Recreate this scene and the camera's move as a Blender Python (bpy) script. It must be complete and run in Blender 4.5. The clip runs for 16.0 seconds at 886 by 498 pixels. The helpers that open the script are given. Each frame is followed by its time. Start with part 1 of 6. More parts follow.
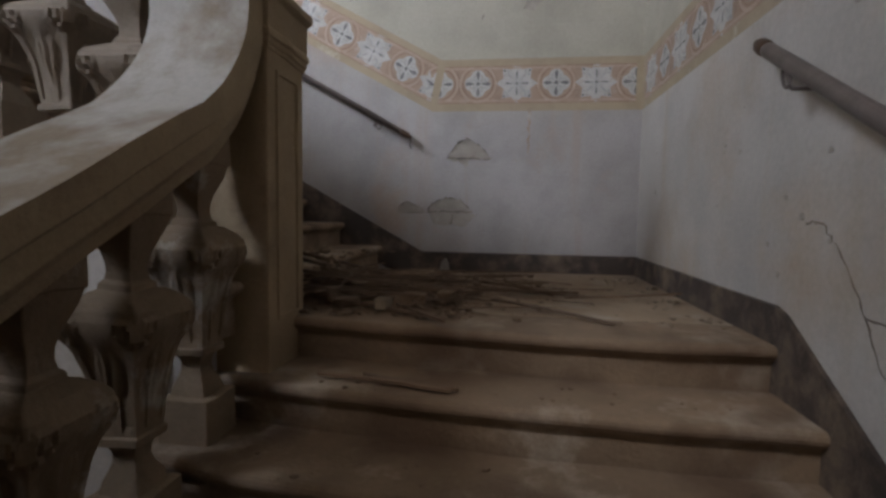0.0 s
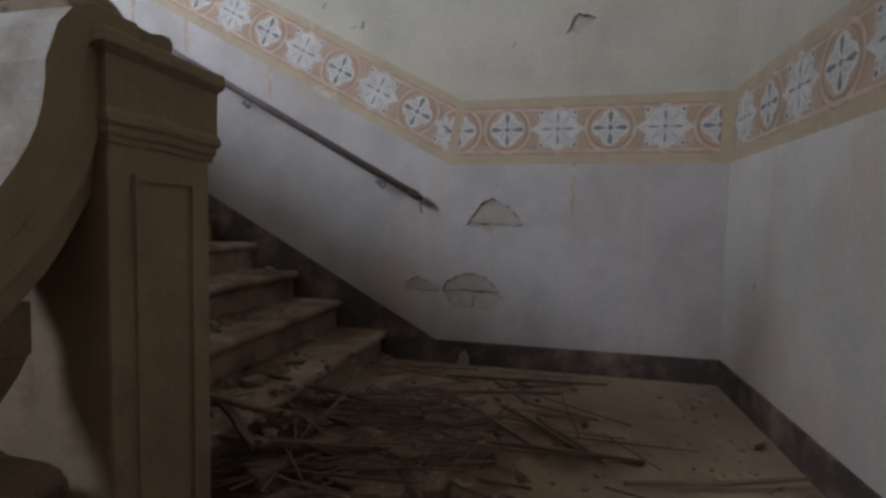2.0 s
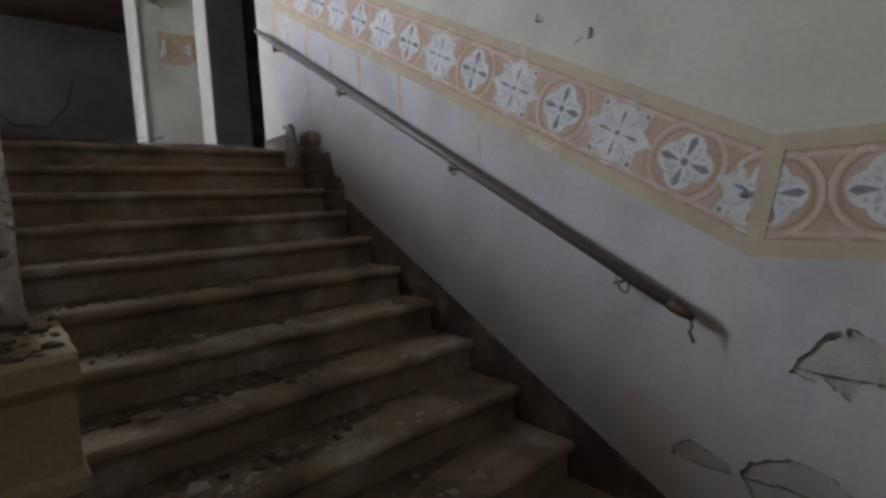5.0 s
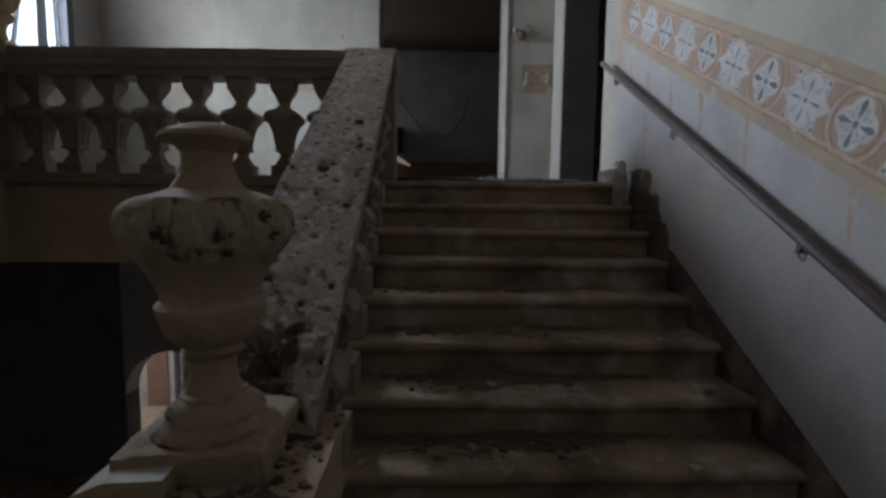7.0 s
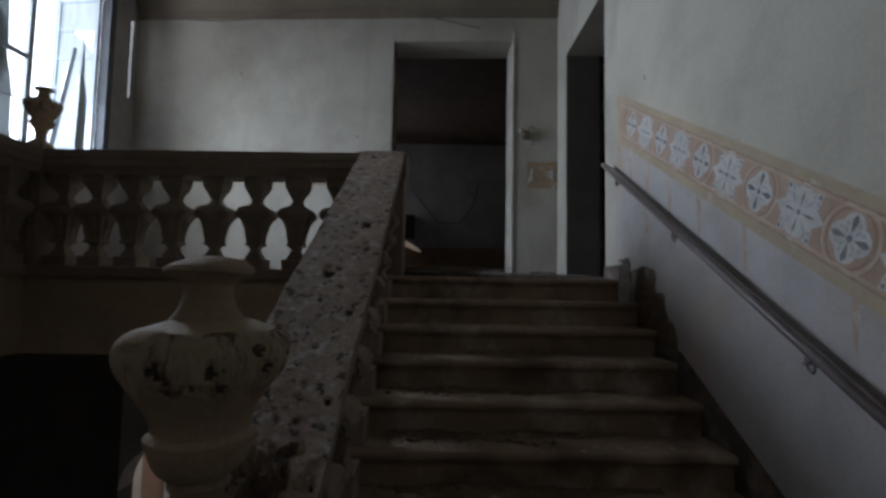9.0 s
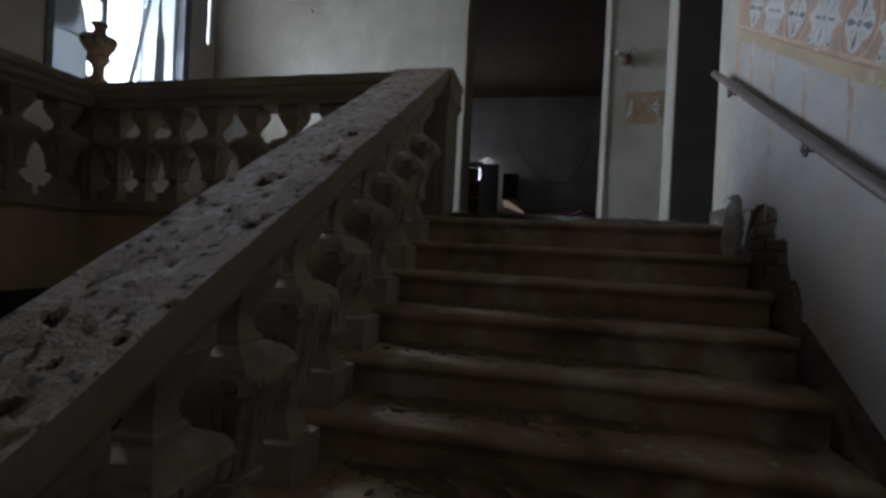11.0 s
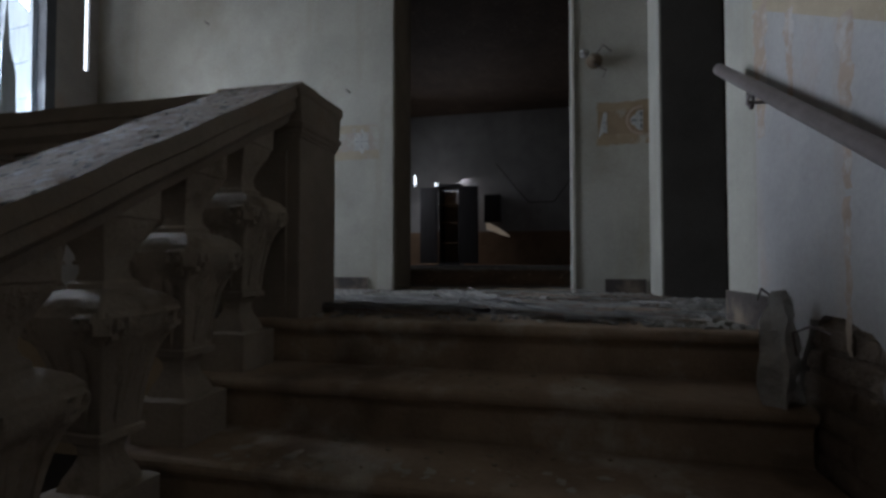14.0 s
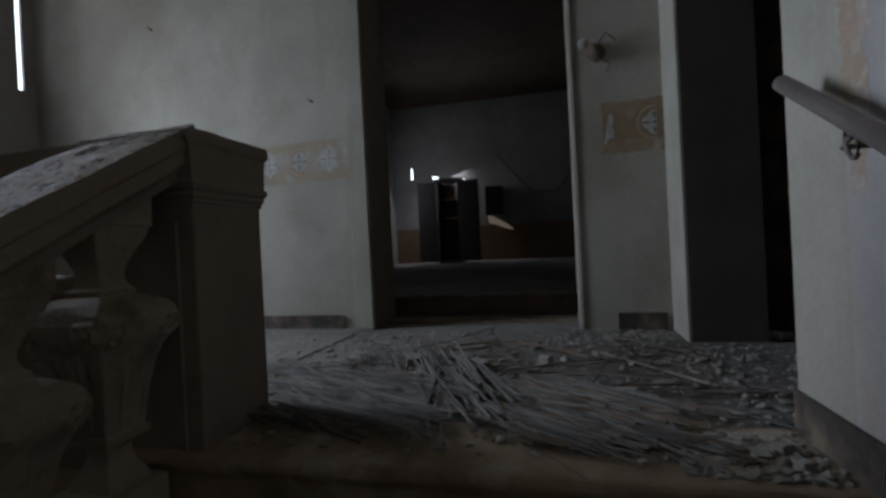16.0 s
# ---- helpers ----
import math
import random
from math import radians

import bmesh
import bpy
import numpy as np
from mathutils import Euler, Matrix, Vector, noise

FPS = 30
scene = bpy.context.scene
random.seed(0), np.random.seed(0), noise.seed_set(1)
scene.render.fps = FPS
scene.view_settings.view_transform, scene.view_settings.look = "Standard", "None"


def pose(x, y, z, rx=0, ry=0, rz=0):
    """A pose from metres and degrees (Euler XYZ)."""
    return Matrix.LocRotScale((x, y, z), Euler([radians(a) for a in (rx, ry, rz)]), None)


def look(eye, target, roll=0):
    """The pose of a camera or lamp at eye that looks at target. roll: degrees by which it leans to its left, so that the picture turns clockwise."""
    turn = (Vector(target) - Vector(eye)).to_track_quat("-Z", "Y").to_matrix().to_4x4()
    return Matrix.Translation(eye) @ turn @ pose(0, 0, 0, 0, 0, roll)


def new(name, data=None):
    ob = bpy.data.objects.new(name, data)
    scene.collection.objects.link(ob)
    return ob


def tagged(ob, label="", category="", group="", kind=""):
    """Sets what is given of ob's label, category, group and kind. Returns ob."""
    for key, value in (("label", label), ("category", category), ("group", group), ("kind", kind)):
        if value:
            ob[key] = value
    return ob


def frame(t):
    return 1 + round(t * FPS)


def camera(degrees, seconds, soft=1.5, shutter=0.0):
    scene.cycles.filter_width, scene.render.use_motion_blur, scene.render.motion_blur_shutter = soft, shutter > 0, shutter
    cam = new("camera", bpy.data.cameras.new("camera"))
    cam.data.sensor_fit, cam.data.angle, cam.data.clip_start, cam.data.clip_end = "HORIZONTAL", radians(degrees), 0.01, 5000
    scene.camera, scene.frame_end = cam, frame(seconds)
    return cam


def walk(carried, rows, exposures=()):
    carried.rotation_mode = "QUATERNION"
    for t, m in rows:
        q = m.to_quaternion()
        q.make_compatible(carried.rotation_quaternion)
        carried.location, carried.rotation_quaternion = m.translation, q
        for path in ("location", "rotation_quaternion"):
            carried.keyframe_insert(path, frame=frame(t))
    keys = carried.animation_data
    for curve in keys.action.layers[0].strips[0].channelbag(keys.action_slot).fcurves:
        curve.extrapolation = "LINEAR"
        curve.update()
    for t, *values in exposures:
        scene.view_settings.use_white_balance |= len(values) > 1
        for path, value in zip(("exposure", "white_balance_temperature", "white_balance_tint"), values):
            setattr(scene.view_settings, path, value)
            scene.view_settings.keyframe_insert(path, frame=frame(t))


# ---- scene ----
# seconds, eye, pitch, roll and yaw
cam = camera(83.2, 16.0, soft=3.0)
PATH = [
    (0, -0.841, -3.419, 0.397, -4.21, -0.89, 7.47),
    (0.5, -0.841, -3.278, 0.483, -3.29, -0.69, 12.96),
    (1, -0.840, -3.029, 0.593, -5.34, -1.02, 8.00),
    (1.5, -0.781, -2.811, 0.657, -4.94, -1.93, 8.07),
    (2, -0.788, -2.651, 0.777, -3.21, -1.02, 13.06),
    (2.5, -0.791, -2.438, 0.852, -3.08, -0.06, 13.34),
    (3, -0.747, -2.219, 0.885, -1.85, -0.77, 18.25),
    (3.2, -0.771, -2.194, 0.972, -4.55, 0.69, 21.76),
    (5.3, -0.889, -1.547, 1.356, -3.97, 0.72, 54.09),
    (5.5, -0.911, -1.521, 1.431, -3.49, -0.78, 57.82),
    (6, -0.939, -1.509, 1.539, -6.78, 0.34, 67.41),
    (6.5, -0.911, -1.465, 1.561, -7.00, 0.54, 82.44),
    (7, -0.865, -1.398, 1.592, -5.38, -0.64, 87.84),
    (7.5, -0.851, -1.388, 1.632, -0.65, -1.09, 88.99),
    (8, -0.836, -1.371, 1.672, 3.24, -0.86, 89.01),
    (8.2, -0.821, -1.379, 1.687, 4.45, -0.35, 89.28),
    (10.3, -1.236, -1.134, 1.599, 0.94, -3.81, 90.64),
    (10.5, -1.407, -1.022, 1.572, 0.01, -4.34, 94.26),
    (11, -1.499, -0.935, 1.546, -0.11, -2.86, 102.48),
    (11.5, -1.708, -0.927, 1.591, 1.83, -3.97, 104.30),
    (12, -1.924, -0.848, 1.593, 2.22, -2.68, 105.84),
    (12.5, -2.187, -0.768, 1.764, 1.99, -1.75, 106.48),
    (13, -2.388, -0.685, 1.754, 3.25, -0.47, 104.08),
    (13.5, -2.585, -0.679, 1.891, 0.38, -0.16, 99.60),
    (14, -2.738, -0.646, 1.951, 1.63, 0.07, 102.63),
    (14.5, -2.829, -0.638, 2.070, 4.03, -0.29, 105.97),
    (15, -3.010, -0.715, 2.108, 4.17, 0.95, 108.35),
    (15.5, -3.106, -0.695, 2.227, 4.47, -1.19, 106.17),
    (16, -3.295, -0.601, 2.281, -0.20, 2.85, 103.54),
]
EXPOSURES = [(0, 0.2, 6500, 18), (2, -0.07, 6400, 18), (3.2, -0.25, 6350, 17), (5.3, -0.4, 6250, 16), (6, -0.55, 6150, 16), (7, -0.95, 6050, 15), (8.2, -1.45, 6000, 14), (10.3, -1.42, 6000, 14), (12, -1.25, 5950, 13), (14, -1.7, 5950, 13), (15, -1.6, 5950, 13), (16, -1.9, 6000, 13)]
walk(cam, [(t, pose(x, y, z, 90 + pitch, roll, yaw)) for t, x, y, z, pitch, roll, yaw in PATH], EXPOSURES)


# ---- world ----
world = bpy.data.worlds.new("world")
scene.world = world
world.use_nodes = True
wn = world.node_tree.nodes
sky = wn.new("ShaderNodeTexSky")
sky.sky_type, sky.sun_disc = "NISHITA", False
sky.sun_elevation, sky.sun_rotation = radians(42), radians(200)
wn["Background"].inputs["Strength"].default_value = 0.1
world.node_tree.links.new(sky.outputs["Color"], wn["Background"].inputs["Color"])

sun = new("sun", bpy.data.lights.new("sun", "SUN"))
sun.data.energy, sun.data.angle, sun.data.color = 1.0, radians(10), (1.0, 0.95, 0.88)
sun.matrix_world = look((-9, -14, 14), (-7, -6, 3))


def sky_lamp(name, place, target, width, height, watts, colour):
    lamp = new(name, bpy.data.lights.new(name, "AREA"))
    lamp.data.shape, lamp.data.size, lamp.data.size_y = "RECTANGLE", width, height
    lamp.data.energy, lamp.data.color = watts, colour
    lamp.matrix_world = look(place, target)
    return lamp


# daylight of the tall window, the far room (before closed walls) and the court; two unseen fill lamps are added, high
# in the gallery wall and low in the hall
front = sky_lamp("window_daylight", (-5.5, -5.26, 3.65), (-4.1, -1.5, 1.9), 1.4, 2.1, 305, (0.80, 0.91, 1.0))
front.data.spread = radians(125)
# unseen lamp added to brighten the lower landing and flight
sky_lamp("second_window_daylight", (-1.3, -5.2, 4.05), (-1.7, -1.2, 0.4), 1.5, 1.5, 11, (1.0, 0.90, 0.77))
sky_lamp("room_window_daylight", (-15.9, -3.55, 4.15), (-12.5, -2.6, 1.9), 1.2, 0.35, 90, (0.92, 0.95, 1.0))
sky_lamp("room_side_window_daylight", (-13.9, -4.82, 3.7), (-15.2, -2.2, 2.9), 0.7, 1.8, 34, (0.86, 0.93, 1.0))
sky_lamp("court_daylight", (-8.0, -7.4, -0.2), (-8.9, -4.4, -0.6), 1.5, 1.2, 26, (1.0, 0.96, 0.88))
# unseen lamp added to lift the dark space under the gallery
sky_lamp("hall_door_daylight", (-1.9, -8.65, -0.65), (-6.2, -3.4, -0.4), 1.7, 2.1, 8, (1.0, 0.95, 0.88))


# ---- materials ----
def material(name, colour, other, scale=6.0, rough=0.85, bump=0.25, fine=60.0, metal=0.0, spots=None, spot_scale=3.0,
             spot_edge=(0.58, 0.66), island=0.0, stretch=(1, 1, 1), streak=None, specks=None):
    m = bpy.data.materials.new(name)
    m.use_nodes = True
    nt = m.node_tree
    n, link = nt.nodes, nt.links.new
    bsdf = n["Principled BSDF"]
    geo = n.new("ShaderNodeNewGeometry")
    mapping = n.new("ShaderNodeMapping")
    mapping.inputs["Scale"].default_value = stretch
    link(geo.outputs["Position"], mapping.inputs["Vector"])
    where = mapping.outputs["Vector"]

    def noise_node(s, detail, rough_noise=0.6):
        q = n.new("ShaderNodeTexNoise")
        q.inputs["Scale"].default_value = s
        q.inputs["Detail"].default_value = detail
        q.inputs["Roughness"].default_value = rough_noise
        link(where, q.inputs["Vector"])
        return q

    def mix(fac, a, b):
        q = n.new("ShaderNodeMix")
        q.data_type = "RGBA"
        if isinstance(fac, float):
            q.inputs[0].default_value = fac
        else:
            link(fac, q.inputs[0])
        for slot, c in ((6, a), (7, b)):
            if isinstance(c, tuple):
                q.inputs[slot].default_value = (*c, 1)
            else:
                link(c, q.inputs[slot])
        return q.outputs[2]

    def ramp(fac, lo, hi):
        q = n.new("ShaderNodeMapRange")
        q.inputs["From Min"].default_value, q.inputs["From Max"].default_value = lo, hi
        link(fac, q.inputs["Value"])
        return q.outputs["Result"]

    big = noise_node(scale * 0.25, 5)
    mid = noise_node(scale, 6)
    tiny = noise_node(fine, 4, 0.7)
    c = mix(ramp(big.outputs["Fac"], 0.32, 0.68), colour, other)
    c = mix(ramp(mid.outputs["Fac"], 0.45, 0.8), c, tuple(v * 0.72 for v in colour))
    if spots:
        s = noise_node(spot_scale, 7, 0.65)
        c = mix(ramp(s.outputs["Fac"], *spot_edge), c, spots)
    if specks:
        s = noise_node(specks[1], 3, 0.5)
        c = mix(ramp(s.outputs["Fac"], specks[2], specks[3]), c, specks[0])
    if streak:
        run = n.new("ShaderNodeMapping")
        run.inputs["Scale"].default_value = (5.0, 5.0, 0.45)
        link(geo.outputs["Position"], run.inputs["Vector"])
        s = n.new("ShaderNodeTexNoise")
        s.inputs["Scale"].default_value, s.inputs["Detail"].default_value = 1.3, 6
        link(run.outputs["Vector"], s.inputs["Vector"])
        c = mix(ramp(s.outputs["Fac"], 0.58, 0.80), c, streak)
    if island:
        rnd = n.new("ShaderNodeObjectInfo")
        both = n.new("ShaderNodeMath")
        both.operation = "ADD"
        link(rnd.outputs["Random"], both.inputs[0]), link(geo.outputs["Random Per Island"], both.inputs[1])
        part_of = n.new("ShaderNodeMath")
        part_of.operation = "FRACT"
        link(both.outputs["Value"], part_of.inputs[0])
        c = mix(ramp(part_of.outputs["Value"], 0.0, 1.0), c, tuple(v * (1 - island) for v in colour))
    grain = mix(ramp(tiny.outputs["Fac"], 0.3, 0.75), (0.88, 0.88, 0.88), (1.05, 1.05, 1.05))
    q = n.new("ShaderNodeMix")
    q.data_type, q.blend_type = "RGBA", "MULTIPLY"
    q.inputs[0].default_value = 1.0
    link(c, q.inputs[6]), link(grain, q.inputs[7])
    link(q.outputs[2], bsdf.inputs["Base Color"])
    bsdf.inputs["Metallic"].default_value = metal
    r = n.new("ShaderNodeMapRange")
    r.inputs["To Min"].default_value, r.inputs["To Max"].default_value = max(rough - 0.12, 0.05), min(rough + 0.1, 1.0)
    link(mid.outputs["Fac"], r.inputs["Value"]), link(r.outputs["Result"], bsdf.inputs["Roughness"])
    if bump:
        total = n.new("ShaderNodeMath")
        total.operation = "MULTIPLY_ADD"
        link(mid.outputs["Fac"], total.inputs[0])
        total.inputs[1].default_value = 1.6
        link(tiny.outputs["Fac"], total.inputs[2])
        b = n.new("ShaderNodeBump")
        b.inputs["Strength"].default_value, b.inputs["Distance"].default_value = bump, 0.02
        link(total.outputs["Value"], b.inputs["Height"])
        link(b.outputs["Normal"], bsdf.inputs["Normal"])
    return m


PLASTER_LOW = material("grey_white_plaster", (0.438, 0.416, 0.407), (0.353, 0.324, 0.302), 3.0, 0.9, 0.05, 60,
                       spots=(0.42, 0.29, 0.20), spot_scale=1.6, spot_edge=(0.54, 0.82), streak=(0.41, 0.335, 0.28))
PLASTER_EAST = material("stained_grey_plaster", (0.55, 0.53, 0.51), (0.455, 0.415, 0.36), 2.2, 0.9, 0.06, 50,
                        spots=(0.42, 0.29, 0.17), spot_scale=0.9, spot_edge=(0.50, 0.78), streak=(0.455, 0.39, 0.31))
PLASTER_HIGH = material("cream_plaster", (0.478, 0.446, 0.366), (0.397, 0.374, 0.315), 2.4, 0.9, 0.05, 50,
                        spots=(0.36, 0.32, 0.26), spot_scale=1.1, spot_edge=(0.62, 0.9))
PLASTER_FAR = material("pale_landing_plaster", (0.43, 0.405, 0.35), (0.34, 0.312, 0.26), 2.0, 0.9, 0.07, 50,
                       spots=(0.27, 0.235, 0.18), spot_scale=1.3, spot_edge=(0.55, 0.85), streak=(0.33, 0.295, 0.225))
BARE_PLASTER = material("bare_under_plaster", (0.46, 0.42, 0.37), (0.36, 0.32, 0.27), 14, 0.95, 0.6, 90)
OCHRE = material("ochre_border_paint", (0.43, 0.345, 0.23), (0.39, 0.315, 0.225), 5, 0.9, 0.08, 80, spots=(0.48, 0.415, 0.32), spot_scale=5)
SCRAP = material("dulled_ochre_paint", (0.36, 0.265, 0.165), (0.31, 0.225, 0.14), 6, 0.9, 0.08, 80, spots=(0.42, 0.375, 0.31), spot_scale=8, spot_edge=(0.58, 0.66))
SCRAP_DARK = material("rubbed_brown_paint", (0.315, 0.222, 0.135), (0.265, 0.19, 0.12), 6, 0.9, 0.08, 80, spots=(0.37, 0.33, 0.27), spot_scale=9, spot_edge=(0.57, 0.68))
SCRAP_FADED = material("faded_rose_paint", (0.40, 0.345, 0.285), (0.34, 0.28, 0.225), 8, 0.9, 0.08, 80, spots=(0.41, 0.385, 0.335), spot_scale=8, spot_edge=(0.48, 0.60))
SCRAP_PALE = material("faded_ochre_paint", (0.385, 0.325, 0.232), (0.34, 0.28, 0.20), 7, 0.9, 0.08, 80, spots=(0.41, 0.385, 0.335), spot_scale=7, spot_edge=(0.54, 0.66))
FRIEZE_RED = material("faded_red_brown_paint", (0.385, 0.272, 0.20), (0.43, 0.318, 0.245), 7, 0.9, 0.08, 80, spots=(0.49, 0.405, 0.335), spot_scale=6, spot_edge=(0.58, 0.70))
FRIEZE_RUST = material("rust_outline_paint", (0.29, 0.185, 0.125), (0.36, 0.25, 0.18), 9, 0.9, 0.08, 80, spots=(0.44, 0.34, 0.27), spot_scale=9, spot_edge=(0.54, 0.68))
FRIEZE_PALE = material("pale_rose_paint", (0.53, 0.415, 0.33), (0.47, 0.35, 0.275), 9, 0.9, 0.06, 90, spots=(0.42, 0.30, 0.22), spot_scale=11, spot_edge=(0.45, 0.62))
FRIEZE_WHITE = material("chalk_white_paint", (0.54, 0.525, 0.505), (0.46, 0.445, 0.43), 12, 0.9, 0.06, 90, spots=(0.42, 0.315, 0.25), spot_scale=24, spot_edge=(0.56, 0.74))
FRIEZE_BLUE = material("slate_blue_paint", (0.14, 0.142, 0.15), (0.23, 0.225, 0.225), 16, 0.9, 0.06, 90, spots=(0.40, 0.36, 0.33), spot_scale=22, spot_edge=(0.56, 0.72))
FRIEZE_SOFT = material("pale_blue_paint", (0.34, 0.345, 0.36), (0.42, 0.41, 0.41), 14, 0.9, 0.06, 90, spots=(0.42, 0.32, 0.26), spot_scale=15, spot_edge=(0.50, 0.68))
STONE = material("brown_stone", (0.245, 0.196, 0.15), (0.172, 0.134, 0.10), 5, 0.82, 0.22, 70, spots=(0.20, 0.14, 0.09), spot_scale=4, spot_edge=(0.56, 0.75))
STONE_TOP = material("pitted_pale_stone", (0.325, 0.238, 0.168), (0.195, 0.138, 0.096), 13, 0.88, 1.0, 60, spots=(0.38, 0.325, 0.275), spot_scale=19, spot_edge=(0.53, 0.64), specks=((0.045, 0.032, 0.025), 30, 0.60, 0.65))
# near-black pit floors: the shade of the holes is put into the colour
PIT = material("dark_pit_shade", (0.04, 0.029, 0.022), (0.025, 0.018, 0.014), 20, 0.95, 0.5, 80)
RAIL_WASH = material("limewashed_rail_top", (0.34, 0.276, 0.207), (0.258, 0.198, 0.138), 5, 0.78, 0.3, 60, spots=(0.47, 0.447, 0.41), spot_scale=2.2, spot_edge=(0.43, 0.58))
# lighter, warmer copy of STONE; the light on pier and fascia is in it
OCHRE_STONE = material("ochre_brown_stone_lit", (0.42, 0.32, 0.207), (0.31, 0.226, 0.14), 5, 0.82, 0.25, 70, spots=(0.19, 0.128, 0.078), spot_scale=3, spot_edge=(0.58, 0.76))
# one baluster stone in several tones, set by the light on each balustrade
BALUSTER_BROWN = material("brown_pale_spotted_baluster_stone", (0.29, 0.213, 0.142), (0.20, 0.142, 0.09), 5, 0.82, 0.3, 70, spots=(0.42, 0.375, 0.32), spot_scale=4.0, spot_edge=(0.58, 0.66))
BALUSTER_STONE = material("brown_baluster_stone", (0.315, 0.258, 0.20), (0.205, 0.16, 0.118), 5, 0.82, 0.3, 70, spots=(0.13, 0.09, 0.057), spot_scale=4, spot_edge=(0.57, 0.70))
STEP = material("worn_dusty_stone_step", (0.256, 0.182, 0.119), (0.16, 0.111, 0.071), 6, 0.85, 0.35, 60, spots=(0.37, 0.312, 0.245), spot_scale=3.4, spot_edge=(0.54, 0.70), specks=((0.13, 0.084, 0.053), 3.1, 0.49, 0.66))
# brighter copy of STEP: plaster dust plus light the upper flight lacks
STEP_UP = material("plaster_dusted_step_lit", (0.365, 0.264, 0.178), (0.242, 0.167, 0.109), 6, 0.88, 0.35, 60, spots=(0.47, 0.41, 0.335), spot_scale=3.4, spot_edge=(0.52, 0.68), specks=((0.165, 0.112, 0.073), 3.1, 0.50, 0.66))
FLOOR = material("dusty_stone_floor", (0.36, 0.268, 0.182), (0.24, 0.17, 0.11), 4, 0.85, 0.3, 60, spots=(0.44, 0.385, 0.315), spot_scale=2.2, spot_edge=(0.50, 0.68), specks=((0.15, 0.098, 0.06), 3.2, 0.55, 0.68))
DUST_FLOOR = material("grey_plaster_dust_floor", (0.23, 0.21, 0.19), (0.145, 0.128, 0.11), 4, 0.92, 0.5, 50, spots=(0.15, 0.125, 0.10), spot_scale=5, spot_edge=(0.58, 0.75))
SKIRT_AND_SHADE = material("black_brown_skirting_and_shade", (0.075, 0.056, 0.047), (0.045, 0.034, 0.03), 8, 0.75, 0.25, 60, spots=(0.20, 0.148, 0.105), spot_scale=5, spot_edge=(0.46, 0.66))
IRON = material("dull_brown_iron", (0.19, 0.155, 0.148), (0.125, 0.098, 0.092), 20, 0.5, 0.15, 120, metal=0.2)
BRASS = material("dull_brass", (0.12, 0.07, 0.045), (0.08, 0.05, 0.035), 30, 0.65, 0.15, 120, metal=0.4)
LATH = material("brown_lath", (0.27, 0.185, 0.122), (0.14, 0.09, 0.058), 18, 0.9, 0.3, 160, island=0.6)
DUST_LATH = material("dusty_pale_reed", (0.33, 0.305, 0.278), (0.17, 0.148, 0.13), 18, 0.9, 0.3, 160, island=0.75)
RUBBLE = material("plaster_rubble", (0.40, 0.375, 0.34), (0.25, 0.225, 0.195), 14, 0.95, 0.4, 90)
BROWN_RUBBLE = material("dirty_rubble", (0.23, 0.165, 0.11), (0.13, 0.09, 0.06), 12, 0.95, 0.5, 90)
URN = material("weathered_urn_stone", (0.35, 0.262, 0.17), (0.24, 0.175, 0.11), 9, 0.8, 0.35, 80, spots=(0.15, 0.11, 0.07), spot_scale=9, spot_edge=(0.60, 0.68))
URN_ROT = material("crumbling_urn_stone", (0.40, 0.325, 0.23), (0.29, 0.215, 0.14), 9, 0.85, 0.8, 60, spots=(0.13, 0.083, 0.05), spot_scale=13, spot_edge=(0.55, 0.62), stretch=(1, 1, 0.35))
STEP_DIRT = material("brown_step_dirt", (0.245, 0.168, 0.108), (0.14, 0.092, 0.058), 11, 0.96, 0.8, 60, spots=(0.36, 0.28, 0.205), spot_scale=20, spot_edge=(0.58, 0.66))
STEP_DUST = material("brown_plaster_crumbs", (0.34, 0.28, 0.21), (0.22, 0.165, 0.11), 14, 0.95, 0.4, 90)
CEILING = material("stained_ceiling_plaster", (0.22, 0.18, 0.13), (0.16, 0.13, 0.095), 2, 0.95, 0.2, 40)
DARK_WOOD = material("dark_cabinet_wood", (0.055, 0.045, 0.042), (0.035, 0.028, 0.026), 6, 0.5, 0.1, 60, stretch=(3, 3, 0.4))
DOOR_GREY = material("dark_grey_shade_and_line", (0.125, 0.11, 0.095), (0.095, 0.083, 0.072), 3, 0.9, 0.1, 60)
DOOR_BROWN = material("brown_reveal_paint", (0.20, 0.155, 0.11), (0.14, 0.11, 0.08), 4, 0.9, 0.15, 60)
WAINSCOT = material("ochre_wainscot_paint", (0.30, 0.19, 0.11), (0.22, 0.135, 0.08), 3, 0.9, 0.1, 60)
SPLINTER = material("dark_splintered_wood", (0.13, 0.08, 0.048), (0.07, 0.042, 0.026), 9, 0.9, 0.5, 70, stretch=(1, 1, 3), spots=(0.30, 0.22, 0.15), spot_scale=16, spot_edge=(0.60, 0.68))
ROOM_PLASTER = material("smoky_room_plaster", (0.42, 0.395, 0.37), (0.30, 0.28, 0.26), 2, 0.9, 0.1, 50)
SHUTTER = material("blue_grey_shutter_paint", (0.52, 0.58, 0.63), (0.42, 0.48, 0.53), 6, 0.6, 0.12, 60, stretch=(3, 3, 0.5))
FRAME_DARK = material("dark_window_frame_wood", (0.10, 0.11, 0.13), (0.07, 0.075, 0.085), 8, 0.6, 0.1, 60)
TERRACOTTA = material("brick_red_stucco", (0.36, 0.22, 0.15), (0.28, 0.17, 0.12), 5, 0.9, 0.2, 50)
WHITEWASH = material("whitewash", (0.66, 0.62, 0.54), (0.55, 0.5, 0.43), 4, 0.9, 0.1, 50)
